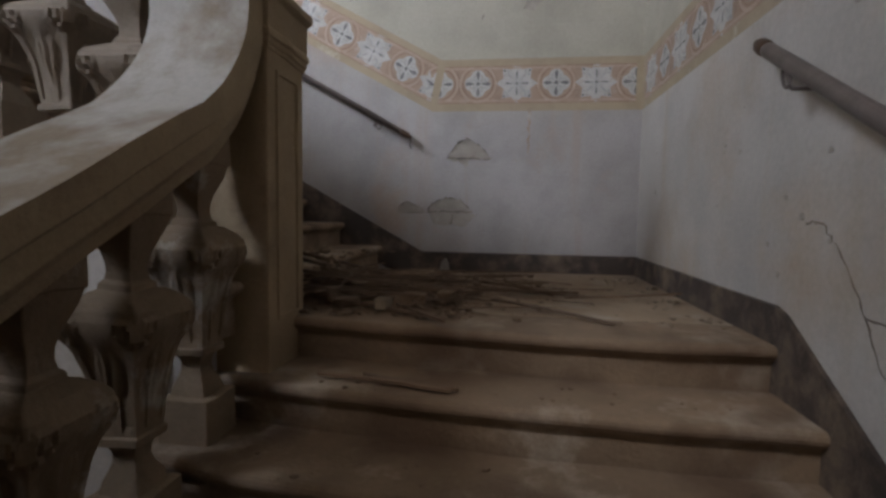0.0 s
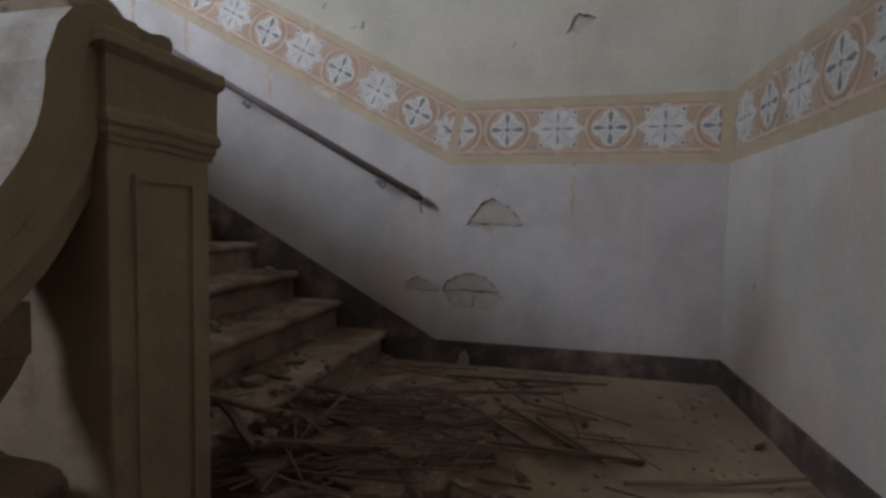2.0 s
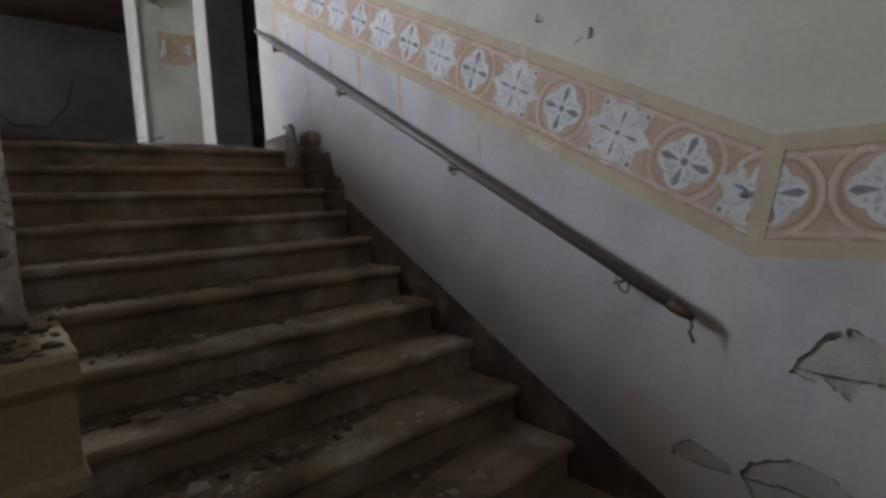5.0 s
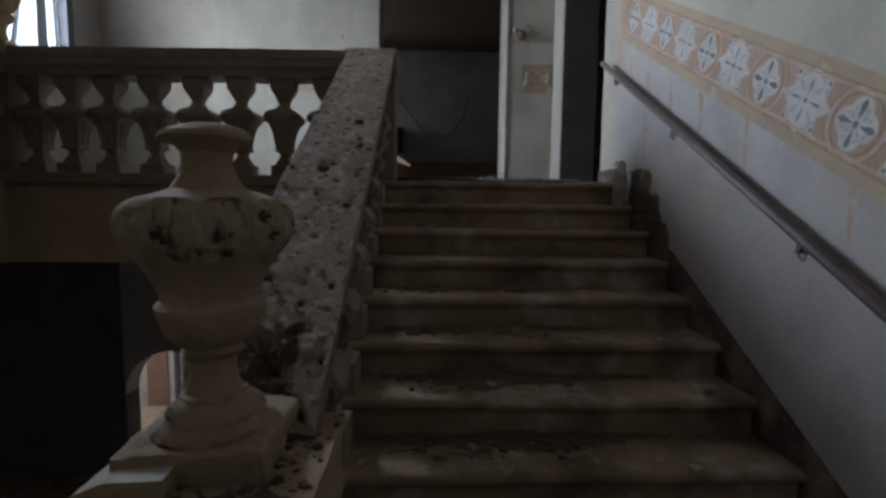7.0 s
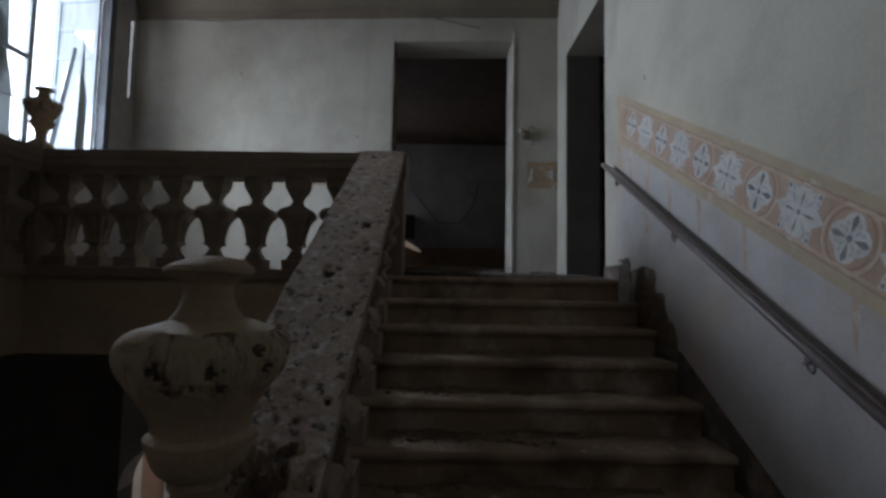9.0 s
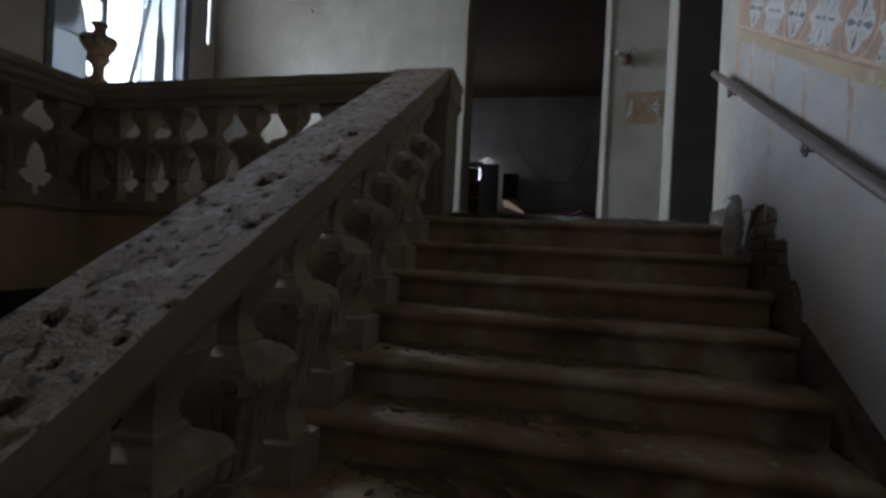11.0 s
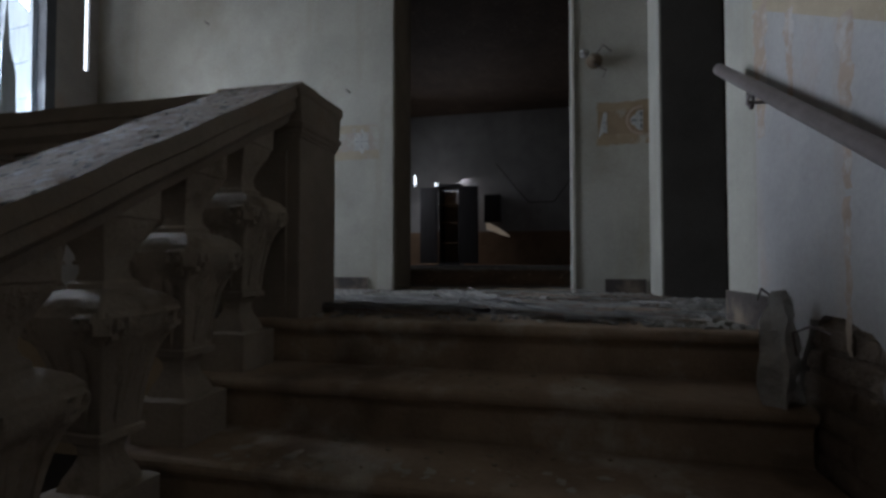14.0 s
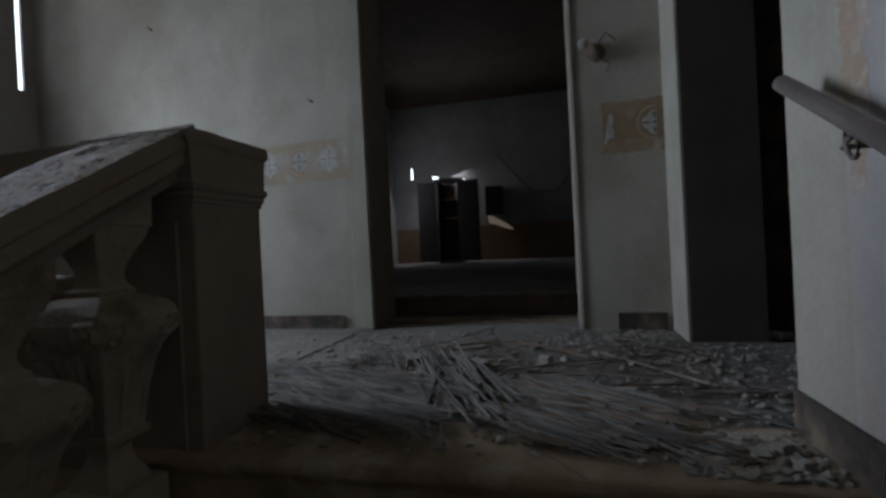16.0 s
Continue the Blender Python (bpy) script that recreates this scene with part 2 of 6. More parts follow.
RAG = material("dusty_plaster_lump", (0.46, 0.44, 0.41), (0.33, 0.31, 0.29), 12, 0.95, 0.4, 60)
DIRT = material("brown_plaster_dirt", (0.27, 0.19, 0.122), (0.17, 0.112, 0.07), 9, 0.97, 0.8, 55, spots=(0.40, 0.335, 0.26), spot_scale=16, spot_edge=(0.58, 0.66))
RUN = material("brown_water_run", (0.385, 0.285, 0.205), (0.43, 0.345, 0.275), 9, 0.9, 0.05, 60, spots=(0.46, 0.42, 0.395), spot_scale=12, spot_edge=(0.50, 0.62))
PALE_DUST = material("pale_plaster_dust", (0.44, 0.39, 0.32), (0.33, 0.28, 0.22), 10, 0.95, 0.4, 70)
BROKEN = material("dark_crumbled_stone", (0.15, 0.11, 0.078), (0.07, 0.048, 0.034), 16, 0.9, 1.0, 60, spots=(0.30, 0.24, 0.18), spot_scale=22, spot_edge=(0.58, 0.64))
BRICK = material("exposed_brown_masonry", (0.22, 0.165, 0.12), (0.11, 0.08, 0.056), 9, 0.95, 0.9, 40, spots=(0.30, 0.25, 0.20), spot_scale=11, spot_edge=(0.58, 0.72))

glass = bpy.data.materials.new("dusty_glass")
glass.use_nodes = True
gb = glass.node_tree.nodes["Principled BSDF"]
gb.inputs["Base Color"].default_value = (0.34, 0.38, 0.40, 1)
gb.inputs["Transmission Weight"].default_value, gb.inputs["Roughness"].default_value = 0.10, 0.5
glow = bpy.data.materials.new("overcast_daylight_backdrop")
glow.use_nodes = True
gl = glow.node_tree.nodes
em = gl.new("ShaderNodeEmission")
em.inputs["Color"].default_value, em.inputs["Strength"].default_value = (0.90, 0.96, 1.0, 1), 14.0
glow.node_tree.links.new(em.outputs["Emission"], gl["Material Output"].inputs["Surface"])


# faint emission that draws a patch of sunlight on the room wall
dim = bpy.data.materials.new("sun_patch_glow")
dim.use_nodes = True
dn = dim.node_tree.nodes
de = dn.new("ShaderNodeEmission")
de.inputs["Color"].default_value, de.inputs["Strength"].default_value = (1.0, 0.80, 0.58, 1), 0.34
dim.node_tree.links.new(de.outputs["Emission"], dn["Material Output"].inputs["Surface"])


# ---- building helpers ----
from mathutils.geometry import delaunay_2d_cdt

def put_bm(name, bm, mats, parent=None, label="", smooth=False):
    me = bpy.data.meshes.new(name)
    bmesh.ops.recalc_face_normals(bm, faces=bm.faces)
    bm.to_mesh(me)
    bm.free()
    for m in (mats if isinstance(mats, (list, tuple)) else [mats]):
        me.materials.append(m)
    if smooth:
        for p in me.polygons:
            p.use_smooth = True
    ob = new(name, me)
    if parent:
        ob.parent = parent
    if label:
        ob["label"] = label
    return ob


def part(name, bm, mats, parent, label="", smooth=False):
    return put_bm(name, bm, mats, parent, label, smooth)


def thing(name, label, category, group="", kind="", at=(0, 0, 0)):
    ob = new(name)
    ob.location = at
    ob.empty_display_size = 0.1
    return tagged(ob, label, category, group, kind)


def box(bm, lo, hi, mi=0):
    vs = [bm.verts.new((x, y, z)) for x in (lo[0], hi[0]) for y in (lo[1], hi[1]) for z in (lo[2], hi[2])]
    fs = []
    for f in ((0, 1, 3, 2), (4, 6, 7, 5), (0, 4, 5, 1), (2, 3, 7, 6), (0, 2, 6, 4), (1, 5, 7, 3)):
        q = bm.faces.new([vs[i] for i in f])
        q.material_index = mi
        fs.append(q)
    return vs, fs


def bevel(bm, width, segments=2):
    bmesh.ops.bevel(bm, geom=list(bm.edges), offset=width, segments=segments, affect="EDGES", profile=0.6)


def extrude(bm, outline, axis, a, b, mi=0):
    """A prism: outline in the two other axes, from a to b along axis."""
    def at(u, v, w):
        return {"x": (w, u, v), "y": (u, w, v), "z": (u, v, w)}[axis]
    lo = [bm.verts.new(at(u, v, a)) for u, v in outline]
    hi = [bm.verts.new(at(u, v, b)) for u, v in outline]
    k = len(outline)
    fs = [bm.faces.new(lo[::-1]), bm.faces.new(hi)]
    fs += [bm.faces.new((lo[i], lo[(i + 1) % k], hi[(i + 1) % k], hi[i])) for i in range(k)]
    for f in fs:
        f.material_index = mi
    return fs


def lathe(bm, profile, centre=(0, 0, 0), steps=28, square=False):
    """profile: (radius, z). square: a four-sided section with narrow chamfers."""
    rings = []
    for r, z in profile:
        if square:
            c = r * 0.18
            pts = [(r, -r + c), (r, r - c), (r - c, r), (-r + c, r), (-r, r - c), (-r, -r + c), (-r + c, -r), (r - c, -r)]
        else:
            pts = [(r * math.cos(2 * math.pi * i / steps), r * math.sin(2 * math.pi * i / steps)) for i in range(steps)]
        rings.append([bm.verts.new((centre[0] + x, centre[1] + y, centre[2] + z)) for x, y in pts])
    k = len(rings[0])
    for a, b in zip(rings, rings[1:]):
        for i in range(k):
            bm.faces.new((a[i], a[(i + 1) % k], b[(i + 1) % k], b[i]))
    bm.faces.new(rings[0][::-1])
    bm.faces.new(rings[-1])


def sweep(bm, path, section, side, mi=0):
    """Sweeps section (u across along side, v along the normal of the path) along path."""
    side = Vector(side).normalized()
    path = [Vector(p) for p in path]
    rings = []
    for i, p in enumerate(path):
        d = (path[min(i + 1, len(path) - 1)] - path[max(i - 1, 0)]).normalized()
        up = side.cross(d).normalized()
        if up.z < -0.3:
            up = -up
        rings.append([bm.verts.new(p + side * u + up * v) for u, v in section])
    k = len(section)
    for a, b in zip(rings, rings[1:]):
        for i in range(k):
            f = bm.faces.new((a[i], a[(i + 1) % k], b[(i + 1) % k], b[i]))
            f.material_index = mi
    bm.faces.new(rings[0][::-1])
    bm.faces.new(rings[-1])


def tube(bm, path, radius, sides=10):
    path = [Vector(p) for p in path]
    rings = []
    for i, p in enumerate(path):
        d = (path[min(i + 1, len(path) - 1)] - path[max(i - 1, 0)]).normalized()
        ref = Vector((0, 0, 1)) if abs(d.z) < 0.9 else Vector((1, 0, 0))
        a = d.cross(ref).normalized()
        b = d.cross(a)
        r = radius[i] if isinstance(radius, (list, tuple)) else radius
        rings.append([bm.verts.new(p + r * (a * math.cos(2 * math.pi * j / sides) + b * math.sin(2 * math.pi * j / sides))) for j in range(sides)])
    for a, b in zip(rings, rings[1:]):
        for i in range(sides):
            bm.faces.new((a[i], a[(i + 1) % sides], b[(i + 1) % sides], b[i]))
    bm.faces.new(rings[0][::-1])
    bm.faces.new(rings[-1])


def cut_grid(bm, step, axes):
    for ax in axes:
        co = [v.co[ax] for v in bm.verts]
        p = min(co) + step
        while p < max(co) - step * 0.3:
            n = [0, 0, 0]
            n[ax] = 1
            c = [0, 0, 0]
            c[ax] = p
            bmesh.ops.bisect_plane(bm, geom=bm.verts[:] + bm.edges[:] + bm.faces[:], plane_co=c, plane_no=n)
            p += step


def wobble(bm, amount, scale, seed=0.0, only=None):
    for v in bm.verts:
        if only is None or only(v.co):
            q = v.co * scale + Vector((seed, seed * 1.7, -seed))
            v.co += Vector((noise.noise(q), noise.noise(q + Vector((31, 7, 3))), noise.noise(q + Vector((5, 17, 47))))) * amount


# ---- the plan ----
RISER, TREAD = 0.158, 0.274          # upper flight, rising to -x
NOSE = -1.71                         # its first nosing
TOP = 11 * RISER                     # upper landing
SLOPE = 0.553
F_SLOPE = 0.537                      # of the painted frieze
RISER_1, TREAD_1 = 0.150, 0.270      # lower flight, rising to +y
GROUND = -12 * RISER_1
CEIL = 5.2
SKEW = 0.06                          # the landing's far wall stands a little askew


def far_x(y):
    return -6.42 + SKEW * min(y, 0.05)


def nose_x(k):
    return NOSE - TREAD * (k - 1)


def front_1(x):
    """y of the lower landing's edge, which bows back towards the newel pier."""
    return -1.80 + 0.125 * (max(0.0, -0.35 - x) / 1.3) ** 1.6


# ---- structure: floors and stairs ----
def structure(name, label, category):
    return thing(name, label, category, kind="structure")


bm = bmesh.new()
box(bm, (-20, -9, GROUND - 0.3), (1.0, 4, GROUND))
tagged(put_bm("floor_ground", bm, FLOOR), "dusty stone floor of the hall below", "floor", kind="structure")

lower_landing = structure("floor_landing_lower", "dusty brown stone stair landing strewn with debris", "floor")
bm = bmesh.new()
edge = [(-1.95 + 0.195 * j, front_1(-1.95 + 0.195 * j) + 0.25) for j in range(11)] + [(0.0, 0.0), (-1.95, 0.0)]
extrude(bm, edge, "z", -0.14, -0.002)
part("landing_slab", bm, FLOOR, lower_landing)


def step_outline(depth, rise):
    """Side view of a step with a rounded, projecting nosing; u runs back from the nosing, v up from the step's top."""
    pts = [(depth + 0.03, 0.0), (0.022, 0.0)]
    for i in range(1, 6):
        a = math.pi / 2 + i * math.pi / 6
        pts.append((0.022 + 0.022 * math.cos(a), -0.022 + 0.022 * math.sin(a)))
    pts += [(0.018, -0.047), (0.028, -0.052), (0.034, -0.066), (0.034, -rise - 0.02), (depth + 0.03, -rise - 0.02)]
    return pts


stairs_2 = structure("staircase_upper", "worn brown stone stair flight covered in dust and grit", "stairs")
for k in range(1, 12):
    bm = bmesh.new()
    deep = TREAD if k < 11 else 0.35
    out = [(nose_x(k) - u, k * RISER + v) for u, v in step_outline(deep, RISER)]
    extrude(bm, out, "y", -1.95, 0.0)
    cut_grid(bm, 0.13, (1,))
    wobble(bm, 0.006, 5.0, k * 3.1, only=lambda c: c.y < -0.01)
    part("step", bm, STEP_UP, stairs_2)
bm = bmesh.new()
extrude(bm, [(NOSE - 0.1, -0.02), (nose_x(11) - 0.3, TOP - RISER), (nose_x(11) - 0.3, TOP - RISER - 0.35), (NOSE - 0.1, -0.32)], "y", -1.94, 0.0)
part("soffit", bm, PLASTER_LOW, stairs_2)
bm = bmesh.new()
extrude(bm, [(-1.94, GROUND), (-1.94, (NOSE + 1.94) / TREAD * RISER), (nose_x(11) - 0.2, TOP - 0.9 * RISER), (-4.82, TOP - 0.31), (-4.82, GROUND)], "y", -1.958, -1.90)
part("string_wall", bm, PLASTER_EAST, stairs_2, "pale plastered wall under the upper flight")

stairs_1 = structure("staircase_lower", "worn brown stone stair flight with rounded nosings", "stairs")
for k in range(0, 12):
    bm = bmesh.new()
    z = -k * RISER_1
    out = [(u, v) for u, v in step_outline(TREAD_1, RISER_1)]
    n = len(out)
    rings = []
    for j in range(17):
        xs = -1.95 + 1.95 * j / 16
        rings.append([bm.verts.new((xs, front_1(xs) - k * TREAD_1 + u, z + v)) for u, v in out])
    for a, b in zip(rings, rings[1:]):
        for i in range(n):
            bm.faces.new((a[i], a[(i + 1) % n], b[(i + 1) % n], b[i]))
    bm.faces.new(rings[0]), bm.faces.new(rings[-1][::-1])
    wobble(bm, 0.006, 4.0, 50 + k * 2.3)
    part("step", bm, STEP, stairs_1)
bm = bmesh.new()
extrude(bm, [(-1.7, -0.2), (-1.7, -0.6), (-5.3, GROUND - 0.2), (-4.9, GROUND - 0.02)], "x", -1.94, 0.0)
part("soffit", bm, PLASTER_LOW, stairs_1)

upper_landing = structure("floor_landing_upper", "upper stair landing under grey plaster dust and fallen reeds", "floor")
bm = bmesh.new()
box(bm, (-7.0, -1.95, TOP - 0.25), (nose_x(11) - 0.04, 0.0, TOP - 0.004))
part("landing_slab", bm, DUST_FLOOR, upper_landing)
bm = bmesh.new()
box(bm, (-7.0, 0.0, TOP - 0.25), (-4.4, 3.5, TOP - 0.006))
part("passage_slab", bm, DUST_FLOOR, upper_landing)

gallery = structure("floor_gallery", "stone gallery floor with a plain plastered fascia", "floor")
bm = bmesh.new()
box(bm, (-7.0, -5.6, TOP - 0.60), (-4.49, -1.955, TOP - 0.002))
part("gallery_slab", bm, OCHRE_STONE, gallery)
bm = bmesh.new()
box(bm, (-4.485, -5.6, TOP - 0.60), (1.0, -4.32, TOP - 0.002))
part("gallery_slab", bm, OCHRE_STONE, gallery)
bm = bmesh.new()
box(bm, (-4.50, -4.32, TOP - 0.05), (-4.44, -1.96, TOP + 0.03))
bevel(bm, 0.012)
part("edge_moulding", bm, STONE, gallery)
bm = bmesh.new()
box(bm, (-4.44, -4.34, TOP - 0.05), (0.0, -4.27, TOP + 0.03))
bevel(bm, 0.012)
part("edge_moulding", bm, STONE, gallery)

bm = bmesh.new()
box(bm, (-6.9, -4.9, TOP - 0.001), (-4.86, -1.96, TOP + 0.004))
part("dust_layer", bm, DUST_FLOOR, gallery, "grey plaster dust on the gallery floor")

# ---- structure: walls ----
F_LOW, F_HIGH = 1.079, 1.42
F_MID = 0.5 * (F_LOW + F_HIGH)
KX_LOW, KX_HIGH = -1.37, -1.31       # where the frieze turns up
F_END = -4.55


def frieze_low(x):
    return F_LOW + F_SLOPE * max(0.0, KX_LOW - x)


def frieze_high(x):
    return F_HIGH + F_SLOPE * max(0.0, KX_HIGH - x)


def skirt_top(x):
    return 0.123 + SLOPE * max(0.0, -1.43 - x)


def ragged(points, seed, jag=0.010, steps=5):
    """A broken outline through a few corners."""
    rng = random.Random(seed)
    out = []
    for a, b in zip(points, points[1:] + points[:1]):
        for j in range(steps):
            f = j / steps
            out.append((a[0] + (b[0] - a[0]) * f + rng.uniform(-jag, jag), a[1] + (b[1] - a[1]) * f + rng.uniform(-jag, jag)))
    return out


def inside(p, loop):
    hit = False
    for a, b in zip(loop, loop[1:] + loop[:1]):
        if (a[1] > p[1]) != (b[1] > p[1]) and p[0] < (b[0] - a[0]) * (p[1] - a[1]) / (b[1] - a[1]) + a[0]:
            hit = not hit
    return hit


def pierced(bm, outline, holes, depth=0.03):
    """A layer of plaster in the plane y = 0 with ragged holes through it."""
    loops = [outline] + holes
    pts, edges = [], []
    for loop in loops:
        k = len(pts)
        pts += [Vector(p) for p in loop]
        edges += [(k + i, k + (i + 1) % len(loop)) for i in range(len(loop))]
    got, _, faces = delaunay_2d_cdt(pts, edges, [], 0, 1e-6)[:3]
    front = [bm.verts.new((p.x, 0.0, p.y)) for p in got]
    for f in faces:
        c = [sum(got[i][a] for i in f) / len(f) for a in (0, 1)]
        if inside(c, outline) and not any(inside(c, h) for h in holes):
            bm.faces.new([front[i] for i in f])
    for loop in loops:
        a = [bm.verts.new((u, 0.0, v)) for u, v in loop]
        b = [bm.verts.new((u, depth, v)) for u, v in loop]
        for i in range(len(loop)):
            j = (i + 1) % len(loop)
            bm.faces.new((a[i], a[j], b[j], b[i]))


HOLES_LOW = [ragged([(-1.27, 0.76), (-1.21, 0.86), (-1.14, 0.90), (-1.07, 0.87), (-1.00, 0.80), (-0.95, 0.765), (-1.03, 0.755), (-1.10, 0.765), (-1.14, 0.69), (-1.17, 0.74)], 4),
             ragged([(-1.61, 0.39), (-1.60, 0.44), (-1.53, 0.47), (-1.43, 0.42), (-1.42, 0.395)], 5, 0.006),
             ragged([(-1.40, 0.39), (-1.37, 0.45), (-1.28, 0.50), (-1.18, 0.49), (-1.10, 0.41), (-1.06, 0.375), (-1.14, 0.31), (-1.34, 0.31)], 6)]
BREACH = ragged([(-4.21, 1.80), (-4.06, 1.83), (-3.93, 1.80), (-3.91, 1.66), (-3.80, 1.64), (-3.77, 1.49), (-3.68, 1.47), (-3.64, 1.32), (-3.56, 1.28), (-3.52, 1.10), (-3.74, 0.95), (-4.0, 1.10), (-4.22, 1.24), (-4.30, 1.60)], 21, 0.012, 4)
HOLES_HIGH = [ragged([(-0.78, 1.74), (-0.73, 1.83), (-0.64, 1.81), (-0.70, 1.73)], 7, 0.008)]
wall_n = structure("wall_north", "long stair wall, grey-white below and cream above a painted frieze", "wall")
W_END = -4.83
bm = bmesh.new()
box(bm, (W_END, 0.03, GROUND), (0.4, 0.45, CEIL))
part("wall_core", bm, PLASTER_LOW, wall_n)
bm = bmesh.new()
pierced(bm, [(0, GROUND), (0, F_LOW), (KX_LOW, F_LOW), (F_END, frieze_low(F_END)), (F_END, GROUND)], HOLES_LOW + [BREACH])
part("dado_plaster", bm, PLASTER_LOW, wall_n, "grey-white lower plaster with fallen patches")
bm = bmesh.new()
extrude(bm, [(0, F_LOW), (0, F_HIGH), (KX_HIGH, F_HIGH), (F_END, frieze_high(F_END)), (F_END, frieze_low(F_END)), (KX_LOW, F_LOW)], "y", 0.002, 0.03)
part("frieze_ground", bm, FRIEZE_RED, wall_n, "faded red-brown painted band")
bm = bmesh.new()
pierced(bm, [(0, F_HIGH), (0, CEIL), (F_END, CEIL), (F_END, frieze_high(F_END)), (KX_HIGH, F_HIGH)], HOLES_HIGH)
part("upper_plaster", bm, PLASTER_HIGH, wall_n, "cream upper plaster")
bm = bmesh.new()
box(bm, (W_END, 0.0, GROUND), (F_END, 0.029, CEIL))
part("corner_plaster", bm, PLASTER_FAR, wall_n, "pale grey plaster at the passage corner")
bm = bmesh.new()
box(bm, (-1.7, 0.012, 0.28), (-0.9, 0.029, 0.95))
part("bare_plaster", bm, BARE_PLASTER, wall_n, "bare under-plaster showing in the fallen patches")
bm = bmesh.new()
box(bm, (-0.82, 0.012, 1.70), (-0.60, 0.029, 1.86))
part("bare_plaster", bm, BARE_PLASTER, wall_n)
# past the passage the wall goes on to the far corner; a flat lintel spans the passage
bm = bmesh.new()
box(bm, (-6.75, 0.0, TOP - 0.3), (-6.05, 0.36, CEIL))
part("corner_pier", bm, PLASTER_FAR, wall_n)
bm = bmesh.new()
box(bm, (-6.05, 0.001, 4.17), (W_END, 0.45, CEIL))
part("lintel", bm, PLASTER_FAR, wall_n)
# dark sheet over the pale pier; the reveal's shade is in its colour
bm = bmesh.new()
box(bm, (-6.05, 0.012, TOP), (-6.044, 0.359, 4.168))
part("passage_reveal", bm, DOOR_GREY, wall_n, "passage reveal toned dark grey for its shade")

wall_e = structure("wall_east", "plastered stair wall, grey-white below a painted frieze", "wall")
E_KINK = -1.87
S_1 = 0.60


def e_low(y):
    return F_LOW + S_1 * min(0.0, y - E_KINK)


bm = bmesh.new()
box(bm, (0.03, -9.0, GROUND), (0.4, 0.03, CEIL))
part("wall_core", bm, PLASTER_LOW, wall_e)
bm = bmesh.new()
extrude(bm, [(0.03, GROUND), (0.03, F_LOW), (E_KINK, F_LOW), (-5.2, e_low(-5.2)), (-9.0, e_low(-5.2)), (-9.0, GROUND)], "x", 0.0, 0.03)
part("dado_plaster", bm, PLASTER_EAST, wall_e, "grey-white lower plaster")
bm = bmesh.new()
extrude(bm, [(0.03, F_LOW), (0.03, F_HIGH), (E_KINK, F_HIGH), (-5.2, e_low(-5.2) + 0.34), (-9.0, e_low(-5.2) + 0.34), (-9.0, e_low(-5.2)), (-5.2, e_low(-5.2)), (E_KINK, F_LOW)], "x", 0.002, 0.03)
part("frieze_ground", bm, FRIEZE_RED, wall_e, "faded red-brown painted band")
bm = bmesh.new()
extrude(bm, [(0.03, F_HIGH), (0.03, CEIL), (-9.0, CEIL), (-9.0, e_low(-5.2) + 0.34), (-5.2, e_low(-5.2) + 0.34), (E_KINK, F_HIGH)], "x", 0.0, 0.03)
part("upper_plaster", bm, PLASTER_HIGH, wall_e, "cream upper plaster")

DOOR_L, DOOR_R, DOOR_HEAD = -1.90, -0.52, 4.52
wall_w = structure("wall_west", "pale plastered landing wall with a tall open doorway", "wall")


def askew(bm):
    """Turns a wall built on x = -6.42 a little out of square."""
    for v in bm.verts:
        v.co.x += SKEW * min(v.co.y, 0.05)


for lo, hi in (((-5.02, TOP - 0.3), (DOOR_L, CEIL)), ((DOOR_L, DOOR_HEAD), (DOOR_R, CEIL)), ((DOOR_R, TOP - 0.3), (0.0, CEIL))):
    bm = bmesh.new()
    box(bm, (-6.87, lo[0], lo[1]), (-6.42, hi[0], hi[1]))
    cut_grid(bm, 0.6, (1,))
    askew(bm)
    part("wall_panel", bm, PLASTER_FAR, wall_w)
# doorway border, standing a little proud
for y0, y1 in ((DOOR_L - 0.13, DOOR_L),):
    bm = bmesh.new()
    box(bm, (-6.425, y0, TOP), (-6.415, y1, DOOR_HEAD + 0.1))
    bevel(bm, 0.006, 1)
    askew(bm)
    part("door_surround", bm, PLASTER_FAR, wall_w)
bm = bmesh.new()
box(bm, (-6.425, DOOR_R, TOP), (-6.408, DOOR_R + 0.02, DOOR_HEAD + 0.1))
askew(bm)
part("door_surround", bm, WHITEWASH, wall_w, "white painted edge")
bm = bmesh.new()
box(bm, (-6.97, DOOR_L + 0.001, TOP), (-6.545, DOOR_L + 0.012, DOOR_HEAD))
part("door_reveal", bm, DOOR_BROWN, wall_w, "brown painted door reveal")
# coloured dark so that the space under the gallery stays black
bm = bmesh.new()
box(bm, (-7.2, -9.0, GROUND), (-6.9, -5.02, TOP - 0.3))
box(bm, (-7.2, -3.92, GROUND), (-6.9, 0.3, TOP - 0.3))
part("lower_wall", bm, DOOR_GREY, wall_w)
bm = bmesh.new()
out = [(-5.02, TOP - 0.3), (-5.02, -0.80)]
for i in range(13):
    a = math.pi - i * math.pi / 12
    out.append((-4.47 + 0.55 * math.cos(a), -0.80 + 0.55 * math.sin(a)))
out += [(-3.92, -0.80), (-3.92, TOP - 0.3)]
extrude(bm, out, "x", -7.2, -6.9)
part("lower_arch", bm, PLASTER_LOW, wall_w)

